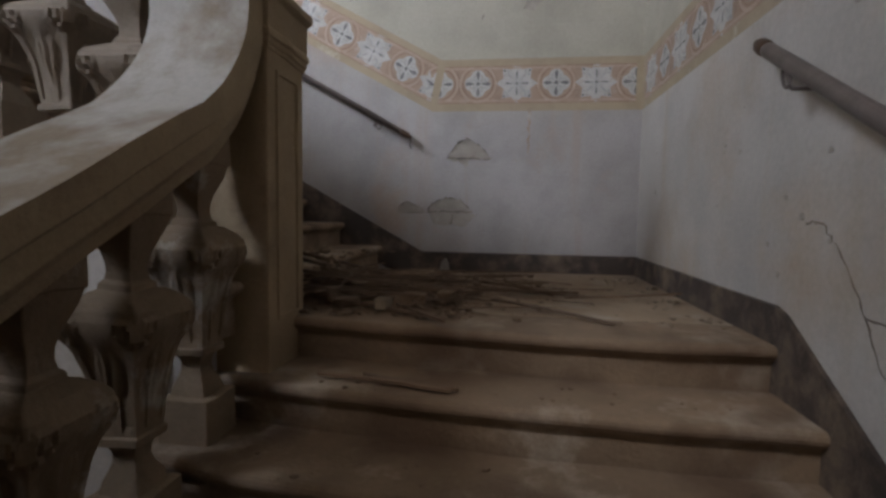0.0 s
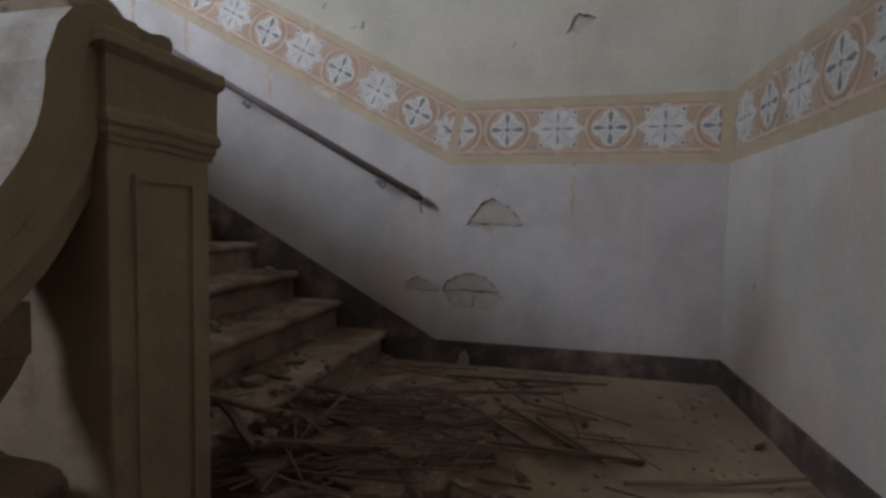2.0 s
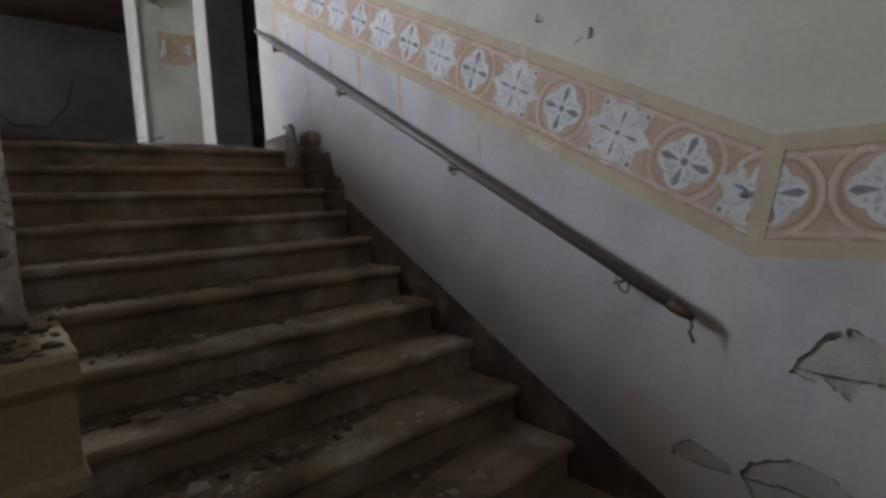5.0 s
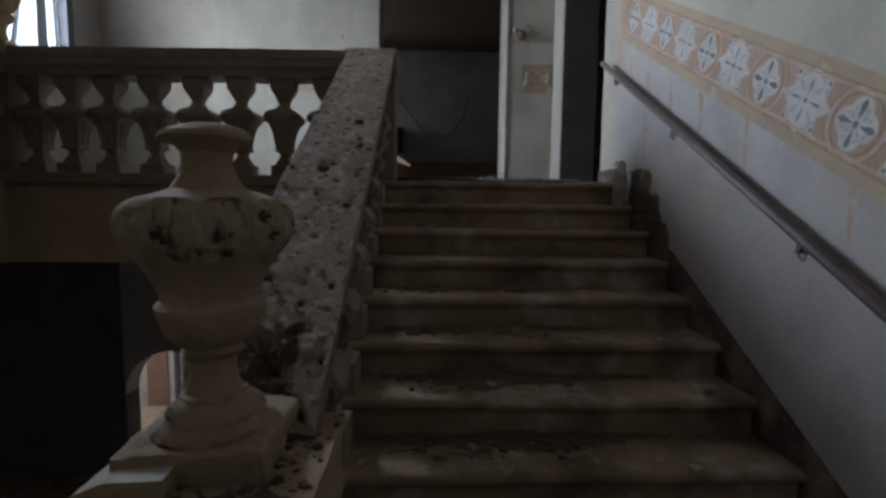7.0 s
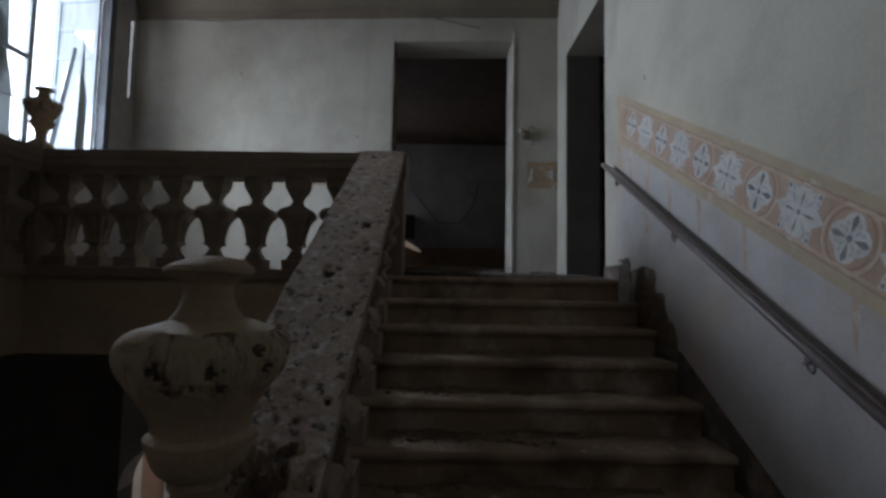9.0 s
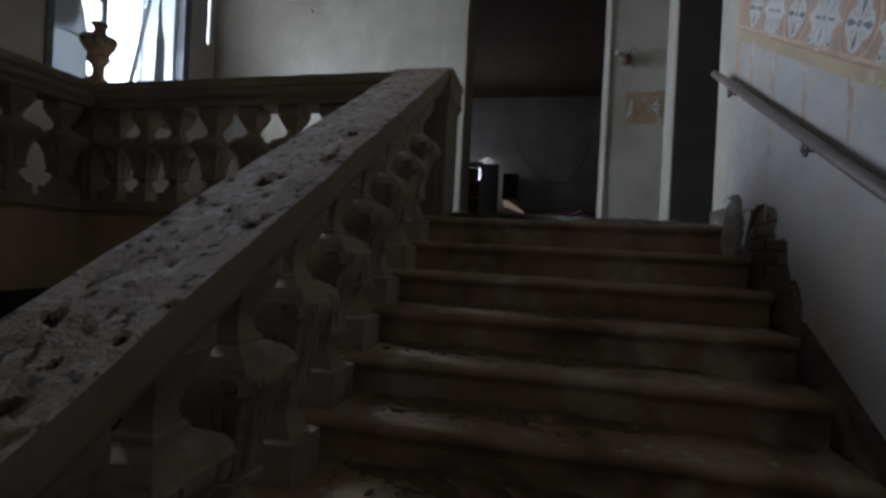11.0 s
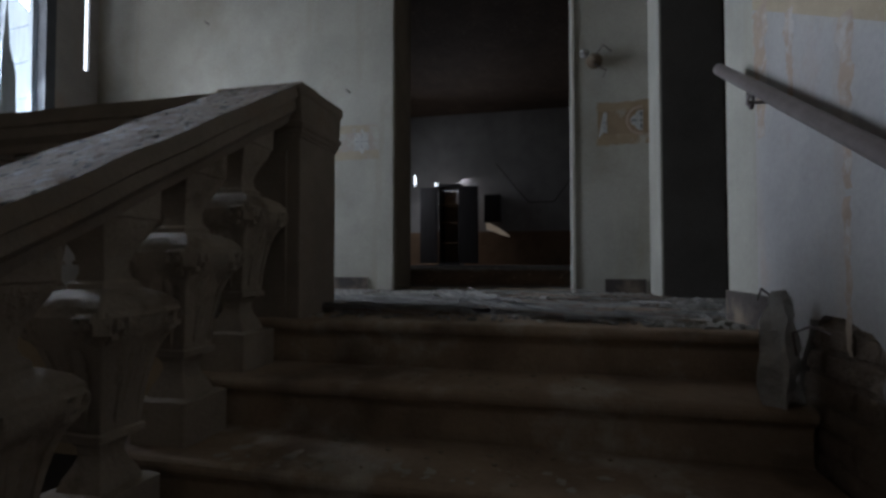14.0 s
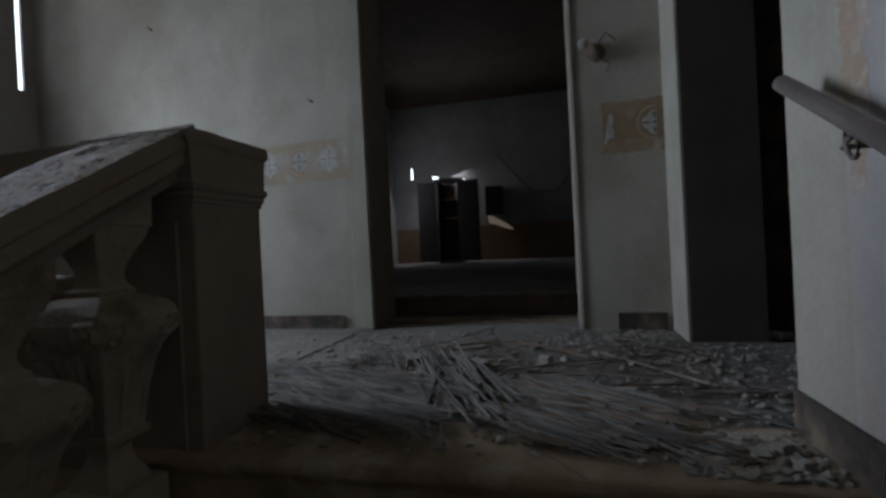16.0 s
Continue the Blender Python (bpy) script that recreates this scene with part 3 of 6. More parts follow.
SY = -5.0                            # gallery wall
WIN_L, WIN_R, WIN_TOP, WIN_SILL = -4.70, -6.28, 4.85, 2.66
wall_s = structure("wall_south", "dim plastered gallery wall round a tall bright window", "wall")
# the gap at x -2.1 to -0.5 is added for the gallery fill lamp
for lo, hi in (((WIN_L, TOP - 0.6), (-2.1, CEIL)), ((-0.5, TOP - 0.6), (1.0, CEIL)), ((-2.1, TOP - 0.6), (-0.5, 3.25)), ((-2.1, 4.85), (-0.5, CEIL)), ((-7.2, TOP - 0.6), (-6.622, CEIL)), ((-6.622, TOP - 0.6), (-6.575, 3.79)), ((-6.622, 4.72), (-6.575, CEIL)),
               ((-6.575, TOP - 0.6), (WIN_R, CEIL)), ((WIN_R, TOP - 0.6), (WIN_L, WIN_SILL)), ((WIN_R, WIN_TOP), (WIN_L, CEIL))):
    bm = bmesh.new()
    box(bm, (lo[0], SY - 0.03 if hi[0] <= WIN_R else SY - 0.37, lo[1]), (hi[0], SY, hi[1]))
    part("wall_panel", bm, PLASTER_LOW, wall_s)
hall_wall = structure("wall_hall", "plain wall of the entrance hall below", "wall")
# the last panel is cut short: an unseen opening added for the hall lamp
for lo, hi in (((-7.2, GROUND), (-2.8, 1.2)), ((-1.0, GROUND), (1.0, 1.2)), ((-2.8, 0.45), (-1.0, 1.2))):
    bm = bmesh.new()
    box(bm, (lo[0], -9.0, lo[1]), (hi[0], -8.7, hi[1]))
    part("wall_panel", bm, PLASTER_LOW, hall_wall)

bm = bmesh.new()
box(bm, (-7.2, -9.0, TOP - 0.62), (1.0, -5.605, TOP - 0.42))
part("hall_ceiling", bm, CEILING, hall_wall)
bm = bmesh.new()
box(bm, (-7.2, -5.65, CEIL), (0.5, 4.0, CEIL + 0.2))
tagged(put_bm("ceiling", bm, CEILING), "stained brown plaster ceiling over the stairwell", "ceiling", kind="structure")
bm = bmesh.new()
extrude(bm, [(0.0, 4.80), (0.025, 4.80), (0.04, 4.9), (0.13, 5.03), (0.16, CEIL), (0.0, CEIL)], "y", SY + 0.01, 0.0)
for v in bm.verts:
    v.co.x = -6.42 + v.co.x
cut_grid(bm, 0.6, (1,))
askew(bm)
tagged(put_bm("trim_cornice", bm, CEILING), "brown coved plaster cornice", "trim", kind="structure")

# skirting along landing and flights
skirt = structure("baseboard", "dark painted skirting band, scuffed and dusty", "skirting")
bm = bmesh.new()
box(bm, (-1.43, -0.014, 0.0), (0.0, 0.0, 0.123))
part("skirting_board", bm, SKIRT_AND_SHADE, skirt)
bm = bmesh.new()
extrude(bm, [(-1.43, -0.1), (-1.43, 0.123), (-3.62, skirt_top(-3.62)), (-3.62, skirt_top(-3.62) - 0.5)], "y", -0.014, 0.0)
part("skirting_board", bm, SKIRT_AND_SHADE, skirt)
bm = bmesh.new()
box(bm, (-0.014, -1.76, 0.0), (0.0, -0.0145, 0.123))
part("skirting_board", bm, SKIRT_AND_SHADE, skirt)
bm = bmesh.new()
extrude(bm, [(-1.76, -0.3), (-1.76, 0.123), (-1.82, 0.105), (-5.0, 0.105 - S_1 * 3.18), (-5.0, -0.4 - S_1 * 3.18)], "x", -0.014, 0.0)
part("skirting_board", bm, SKIRT_AND_SHADE, skirt)
for y0, y1 in ((-2.9, DOOR_L - 0.22), (-0.30, -0.03)):
    bm = bmesh.new()
    box(bm, (-6.43, y0, TOP), (-6.406, y1, TOP + 0.10))
    askew(bm)
    part("skirting_board", bm, SKIRT_AND_SHADE, skirt)

bm = bmesh.new()
box(bm, (W_END, -0.012, TOP), (-4.36, 0.0, TOP + 0.11))
part("skirting_board", bm, SKIRT_AND_SHADE, skirt)

# ---- structure: the room beyond, the dark passage, below the gallery ----
room = structure("room_beyond", "dark neglected room seen through the tall doorway", "room")
RX0, RX1, RY0, RY1, RZ = -16.0, -6.9, -4.9, 1.6, 6.0
for name, lo, hi, m in (("floor_slab", (RX0, RY0, TOP - 0.2), (-7.12, RY1, TOP + 0.16), DUST_FLOOR),
                        ("threshold_slab", (-7.11, -2.6, TOP - 0.2), (-6.8, 0.4, TOP + 0.002), FLOOR),
                        ("end_wall", (RX0 - 0.2, RY0, TOP), (RX0, RY1, RZ), ROOM_PLASTER),
                        ("side_wall", (RX0, RY1, TOP), (RX1, RY1 + 0.2, RZ), ROOM_PLASTER),
                        ("side_wall", (RX0, RY0 - 0.2, TOP), (RX1, RY0, RZ), ROOM_PLASTER),
                        ("room_ceiling", (RX0, RY0, RZ), (RX1, RY1, RZ + 0.2), SPLINTER)):
    bm = bmesh.new()
    box(bm, lo, hi)
    part(name, bm, m, room)
bm = bmesh.new()
box(bm, (RX0 + 0.001, RY0, TOP + 0.16), (RX0 + 0.012, RY1, TOP + 1.05))
part("wainscot", bm, WAINSCOT, room, "ochre painted wainscot")
bm = bmesh.new()
box(bm, (-7.115, DOOR_L - 0.4, TOP + 0.02), (-7.09, DOOR_R + 0.4, TOP + 0.15))
cut_grid(bm, 0.08, (1,))
wobble(bm, 0.02, 9, 2.0, only=lambda c: c.z > TOP + 0.1)
part("broken_riser_board", bm, SPLINTER, room, "splintered brown riser board")
bm = bmesh.new()
for a, b, c, d in ((-2.15, 4.6, -1.6, 3.9), (-1.6, 3.9, -1.3, 3.55), (-1.3, 3.55, -0.65, 3.55), (-0.65, 3.55, -0.25, 4.1), (-0.25, 4.1, -0.1, 4.7)):
    tube(bm, [(RX0 + 0.004, a, b), (RX0 + 0.004, c, d)], 0.014, 6)
part("painted_panel_line", bm, DOOR_GREY, room)
# the passage's darkness is put into a near-black wall colour
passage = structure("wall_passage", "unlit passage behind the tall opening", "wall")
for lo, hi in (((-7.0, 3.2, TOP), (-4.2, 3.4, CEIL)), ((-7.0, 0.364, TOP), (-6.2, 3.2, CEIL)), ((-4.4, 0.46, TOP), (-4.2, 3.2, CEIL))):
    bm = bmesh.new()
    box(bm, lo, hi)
    part("wall_panel", bm, SKIRT_AND_SHADE, passage)
bm = bmesh.new()
box(bm, (-9.2, -8, GROUND), (-9.0, 0, TOP - 0.3), 0)
box(bm, (-8.995, -5.91, GROUND), (-8.98, -5.58, 1.0), 1)
box(bm, (-8.995, -5.46, GROUND), (-8.96, -5.40, 1.0), 2)
box(bm, (-8.995, -5.33, GROUND), (-8.96, -5.27, 1.0), 2)
box(bm, (-8.995, -5.1, GROUND), (-8.98, -4.7, 1.0), 1)
tagged(put_bm("wall_court", bm, [WHITEWASH, TERRACOTTA, FRAME_DARK]), "sunlit striped court wall behind the low arch", "wall", kind="structure")


# ---- painted frieze ----
def circle(bm, r, n, z, mi, squash=1.0):
    bm.faces.new([bm.verts.new((r * math.cos(2 * math.pi * i / n), r * squash * math.sin(2 * math.pi * i / n), z)) for i in range(n)]).material_index = mi


def annulus(bm, r0, r1, n, z, mi):
    a = [[bm.verts.new((r * math.cos(2 * math.pi * i / n), r * math.sin(2 * math.pi * i / n), z)) for i in range(n)] for r in (r0, r1)]
    for i in range(n):
        bm.faces.new((a[0][i], a[0][(i + 1) % n], a[1][(i + 1) % n], a[1][i])).material_index = mi


def petal(bm, angle, r0, r1, half, z, mi, belly=0.5):
    c, s = math.cos(angle), math.sin(angle)
    pts = [(r0, 0), (r0 + (r1 - r0) * belly * 0.6, half * 0.7), (r0 + (r1 - r0) * belly, half), (r1, 0), (r0 + (r1 - r0) * belly, -half), (r0 + (r1 - r0) * belly * 0.6, -half * 0.7)]
    bm.faces.new([bm.verts.new((u * c - v * s, u * s + v * c, z)) for u, v in pts]).material_index = mi


def flower_round():
    bm = bmesh.new()
    annulus(bm, 0.112, 0.126, 36, 0.001, 0)
    annulus(bm, 0.098, 0.106, 36, 0.001, 4)
    annulus(bm, 0.127, 0.132, 36, 0.001, 4)
    pts = []
    for i in range(48):
        a = 2 * math.pi * i / 48
        r = 0.068 + 0.022 * abs(math.cos(2 * a))
        pts.append((r * math.cos(a), r * math.sin(a), 0.0012))
    bm.faces.new([bm.verts.new(p) for p in pts]).material_index = 1
    for i in range(4):
        a = i * math.pi / 2
        petal(bm, a, 0.016, 0.086, 0.013, 0.0018, 2, 0.72)
        petal(bm, a + math.pi / 4, 0.02, 0.052, 0.007, 0.0018, 3, 0.6)
        petal(bm, a + 0.5, 0.045, 0.066, 0.006, 0.0018, 3)
        petal(bm, a - 0.5, 0.045, 0.066, 0.006, 0.0018, 3)
    circle(bm, 0.013, 12, 0.0021, 2)
    me = bpy.data.meshes.new("flower_roundel")
    bm.to_mesh(me)
    bm.free()
    for m in (FRIEZE_PALE, FRIEZE_WHITE, FRIEZE_BLUE, FRIEZE_SOFT, FRIEZE_RUST):
        me.materials.append(m)
    return me


def flower_star():
    bm = bmesh.new()
    for i in range(4):
        petal(bm, i * math.pi / 2, 0.0, 0.136, 0.037, 0.0012 + i * 0.0001, 1, 0.62)
        petal(bm, i * math.pi / 2 + math.pi / 4, 0.0, 0.136, 0.035, 0.0016 + i * 0.0001, 1, 0.68)
        petal(bm, i * math.pi / 2 + math.pi / 4, 0.03, 0.10, 0.006, 0.0021, 3, 0.6)
    for i in range(4):
        a = i * math.pi / 2
        petal(bm, a, 0.015, 0.085, 0.006, 0.0024, 2, 0.7)
        for d in (-0.16, 0.0, 0.16):
            c = Vector((math.cos(a + math.pi / 4 + d), math.sin(a + math.pi / 4 + d), 0)) * (0.098 if d else 0.117)
            bm.faces.new([bm.verts.new(c + Vector((0.009 * math.cos(j * math.pi / 4), 0.009 * math.sin(j * math.pi / 4), 0.0024))) for j in range(8)]).material_index = 3 if d else 2
    circle(bm, 0.010, 10, 0.0027, 2)
    me = bpy.data.meshes.new("flower_star")
    bm.to_mesh(me)
    bm.free()
    for m in (FRIEZE_PALE, FRIEZE_WHITE, FRIEZE_BLUE, FRIEZE_SOFT, FRIEZE_RUST):
        me.materials.append(m)
    return me


ROUND, STAR = flower_round(), flower_star()


def stamp(mesh, name, place, u, v, parent, size=1.0):
    ob = new(name, mesh)
    u, v = Vector(u).normalized() * size, Vector(v).normalized() * size
    n = u.cross(v).normalized() * 0.4
    ob.matrix_world = Matrix(((u.x, v.x, n.x, place[0]), (u.y, v.y, n.y, place[1]), (u.z, v.z, n.z, place[2]), (0, 0, 0, 1)))
    ob.parent = parent


def cut_stamp(mesh, name, place, u, v, parent, co, no, size=1.0):
    """A flower of which a border hides the part beyond the plane through co."""
    stamp(mesh, name, place, u, v, parent, size)
    ob = parent.children[-1]
    ob.data = mesh.copy()
    bm = bmesh.new()
    bm.from_mesh(ob.data)
    inv = ob.matrix_world.inverted()
    a = inv @ Vector(co)
    n = (inv @ (Vector(co) + Vector(no) * 0.1) - a).normalized()
    bmesh.ops.bisect_plane(bm, geom=bm.verts[:] + bm.edges[:] + bm.faces[:], plane_co=a, plane_no=n, clear_outer=True)
    bm.to_mesh(ob.data)
    bm.free()


PITCH = 0.515
theta = math.atan(F_SLOPE)
frieze_n = structure("trim_frieze_north", "painted flower frieze between ochre borders, faded", "painted frieze")
U, V = Vector((math.cos(theta), 0, -math.sin(theta))), Vector((math.sin(theta), 0, math.cos(theta)))
for i in range(-1, 15):
    x = -1.558 - (i * PITCH / 2) * math.cos(theta)
    if F_END + 0.1 < x < -1.40:
        z = 1.37 + F_SLOPE * (-1.558 - x)
        stamp(STAR if i % 2 else ROUND, "star_flower" if i % 2 else "round_flower", (x, 0.0015, z), U, V, frieze_n)
for i, x in enumerate((-1.066, -0.808, -0.551, -0.295, -0.06)):
    if i < 4:
        stamp(STAR if i % 2 else ROUND, "star_flower" if i % 2 else "round_flower", (x, 0.0015, F_MID + 0.01), (1, 0, 0), (0, 0, 1), frieze_n)


cut_stamp(STAR, "star_flower", (-1.345, 0.0015, 1.254), U, V, frieze_n, (-1.375, 0, 1.25), (1, 0, 0.15))
cut_stamp(STAR, "star_flower", (-1.322, 0.0015, F_MID + 0.01), (1, 0, 0), (0, 0, 1), frieze_n, (-1.30, 0, 1.25), (-1, 0, 0))
cut_stamp(ROUND, "round_flower", (-0.045, 0.0015, F_MID + 0.01), (1, 0, 0), (0, 0, 1), frieze_n, (-0.05, 0, 1.25), (1, 0, 0))


def strip(name, parent, pts_low, pts_high, axis, off, m):
    """A painted border following two lines of the same number of points."""
    bm = bmesh.new()
    def at(u, v):
        return (u, off, v) if axis == "y" else (off, u, v)
    a = [bm.verts.new(at(*p)) for p in pts_low]
    b = [bm.verts.new(at(*p)) for p in pts_high]
    for i in range(len(a) - 1):
        bm.faces.new((a[i], a[i + 1], b[i + 1], b[i]))
    part(name, bm, m, parent)


def offset_line(pts, lift):
    """Shifts the frieze's broken line so that it stays parallel."""
    (x0, z0), (x1, z1), (x2, z2) = pts
    drop = lift / math.cos(theta)
    kx = x1 + 0.17 * lift
    return [(x0, z0 + lift), (kx, z1 + lift), (x2, z2 + drop)]


low = [(0.0, F_LOW), (KX_LOW, F_LOW), (F_END, frieze_low(F_END))]
high = [(0.0, F_HIGH), (KX_HIGH, F_HIGH), (F_END, frieze_high(F_END))]
strip("ochre_border", frieze_n, low, offset_line(low, 0.050), "y", 0.0, OCHRE)
strip("ochre_border", frieze_n, offset_line(high, -0.045), high, "y", 0.0, OCHRE)
strip("pale_line", frieze_n, offset_line(low, 0.062), offset_line(low, 0.074), "y", 0.0008, FRIEZE_PALE)
strip("pale_line", frieze_n, offset_line(high, -0.066), offset_line(high, -0.057), "y", 0.0008, FRIEZE_PALE)
strip("rust_line", frieze_n, offset_line(low, 0.050), offset_line(low, 0.055), "y", 0.0004, FRIEZE_RUST)
strip("rust_line", frieze_n, offset_line(high, -0.050), offset_line(high, -0.045), "y", 0.0004, FRIEZE_RUST)
strip("ochre_border", frieze_n, [(KX_LOW + 0.005 - 0.025, F_LOW + 0.04), (KX_LOW + 0.03, F_LOW + 0.04)], [(KX_HIGH - 0.03, F_HIGH - 0.035), (KX_HIGH + 0.025, F_HIGH - 0.035)], "y", -0.002, OCHRE)
strip("ochre_border", frieze_n, [(-0.045, F_LOW + 0.04), (0.0, F_LOW + 0.04)], [(-0.045, F_HIGH - 0.04), (0.0, F_HIGH - 0.04)], "y", -0.002, OCHRE)
strip("ochre_border", frieze_n, [(F_END, frieze_low(F_END)), (F_END + 0.05, frieze_low(F_END + 0.05))], [(F_END, frieze_high(F_END)), (F_END + 0.05, frieze_high(F_END + 0.05))], "y", -0.002, OCHRE)

rng = random.Random(8)
for x, drop, long, wide in ((-4.30, 0.0, 0.30, 0.07), (-4.03, 0.0, 0.40, 0.075), (-4.035, 0.42, 0.36, 0.04), (-3.72, 0.0, 0.34, 0.05), (-3.40, 0.0, 0.22, 0.045), (-3.02, 0.0, 0.30, 0.04), (-2.45, 0.0, 0.20, 0.035), (-4.50, 0.0, 0.42, 0.12), (-0.72, 0.0, 0.30, 0.022)):
    top_z = frieze_low(x) + 0.01 - drop
    left, right = [], []
    for i in range(19):
        f = i / 18
        w = wide * (0.35 + 0.65 * (1 - f) ** 0.7) * rng.uniform(0.6, 1.15)
        sway = rng.uniform(-0.006, 0.006)
        left.append((x - w / 2 + sway, top_z - long * f))
        right.append((x + w / 2 + sway, top_z - long * f))
    strip("paint_run", frieze_n, left, right, "y", -0.0008, RUN)

frieze_e = structure("trim_frieze_east", "painted flower frieze turning down with the stair", "painted frieze")
y, i = -0.17, 0
while y > -1.75:
    stamp(STAR if i % 2 == 0 else ROUND, "star_flower" if i % 2 == 0 else "round_flower", (0.0015, y, F_MID + 0.01), (0, -1, 0), (0, 0, 1), frieze_e)
    y -= PITCH / 2
    i += 1
theta_1 = math.atan(S_1)
for i in range(12):
    y = -2.07 - i * PITCH / 2 * math.cos(theta_1)
    stamp(STAR if i % 2 == 0 else ROUND, "star_flower" if i % 2 == 0 else "round_flower", (0.0015, y, e_low(y) + 0.175), (0, -math.cos(theta_1), -math.sin(theta_1)), (0, -math.sin(theta_1), math.cos(theta_1)), frieze_e)
e0 = [(0.0, F_LOW), (E_KINK, F_LOW), (-5.2, e_low(-5.2))]
for lo, hi, off, m in ((0.0, 0.05, 0.0, OCHRE), (0.295, 0.341, 0.0, OCHRE), (0.062, 0.074, 0.0008, FRIEZE_PALE), (0.275, 0.284, 0.0008, FRIEZE_PALE)):
    strip("ochre_border" if m is OCHRE else "pale_line", frieze_e, [(u, v + lo) for u, v in e0], [(u, v + hi) for u, v in e0], "x", off, m)
strip("ochre_border", frieze_e, [(0.0, F_LOW + 0.04), (-0.05, F_LOW + 0.04)], [(0.0, F_HIGH - 0.04), (-0.05, F_HIGH - 0.04)], "x", -0.002, OCHRE)

# remains of the frieze on the landing wall
frieze_w = structure("trim_frieze_west", "surviving scraps of the painted frieze by the doorway", "painted frieze")


def scrap(y0, y1, z0, z1, m, border, seed):
    """A ragged rectangle of old paint, its upper and lower borders in a stronger tone."""
    rng = random.Random(seed)
    tall = z1 - z0
    for name, a, b, off, mat in (("painted_scrap", z0, z1, 0.004, m), ("ochre_border", z0, z0 + 0.24 * tall, 0.0048, border), ("ochre_border", z1 - 0.20 * tall, z1, 0.0048, border)):
        pts = []
        for p, q, n in (((y0, a), (y1, a), 10), ((y1, a), (y1, b), 5), ((y1, b), (y0, b), 10), ((y0, b), (y0, a), 5)):
            for j in range(n):
                f = j / n
                pts.append((p[0] + (q[0] - p[0]) * f + rng.uniform(-.009, .009), p[1] + (q[1] - p[1]) * f + rng.uniform(-.008, .008)))
        bm = bmesh.new()
        bm.faces.new([bm.verts.new((far_x(u) + off, u, v)) for u, v in pts])
        part(name, bm, mat, frieze_w)


scrap(-0.345, 0.0, 2.79, 3.09, SCRAP_DARK, SCRAP, 3)
cut_stamp(ROUND, "round_flower", (far_x(-0.05) + 0.0065, -0.05, 2.95), (0, 1, 0), (0, 0, 1), frieze_w, (far_x(-0.05), -0.04, 2.95), (0, 1, 0), 0.80)
cut_stamp(STAR, "star_flower", (far_x(-0.33) + 0.0065, -0.33, 2.95), (0, 1, 0), (0, 0, 1), frieze_w, (far_x(-0.33), -0.315, 2.95), (0, -1, 0.2), 0.80)
scrap(-2.85, -2.03, 2.80, 3.08, SCRAP_FADED, SCRAP_PALE, 2)
for y, shape, name in ((-2.175, STAR, "star_flower"), (-2.42, ROUND, "round_flower"), (-2.67, STAR, "star_flower")):
    stamp(shape, name, (far_x(y) + 0.0065, y, 2.945), (0, 1, 0), (0, 0, 1), frieze_w, 0.76)


# ---- balustrades ----
def soften(me, degrees):
    for p in me.polygons:
        p.use_smooth = True
    me.set_sharp_from_angle(angle=radians(degrees))


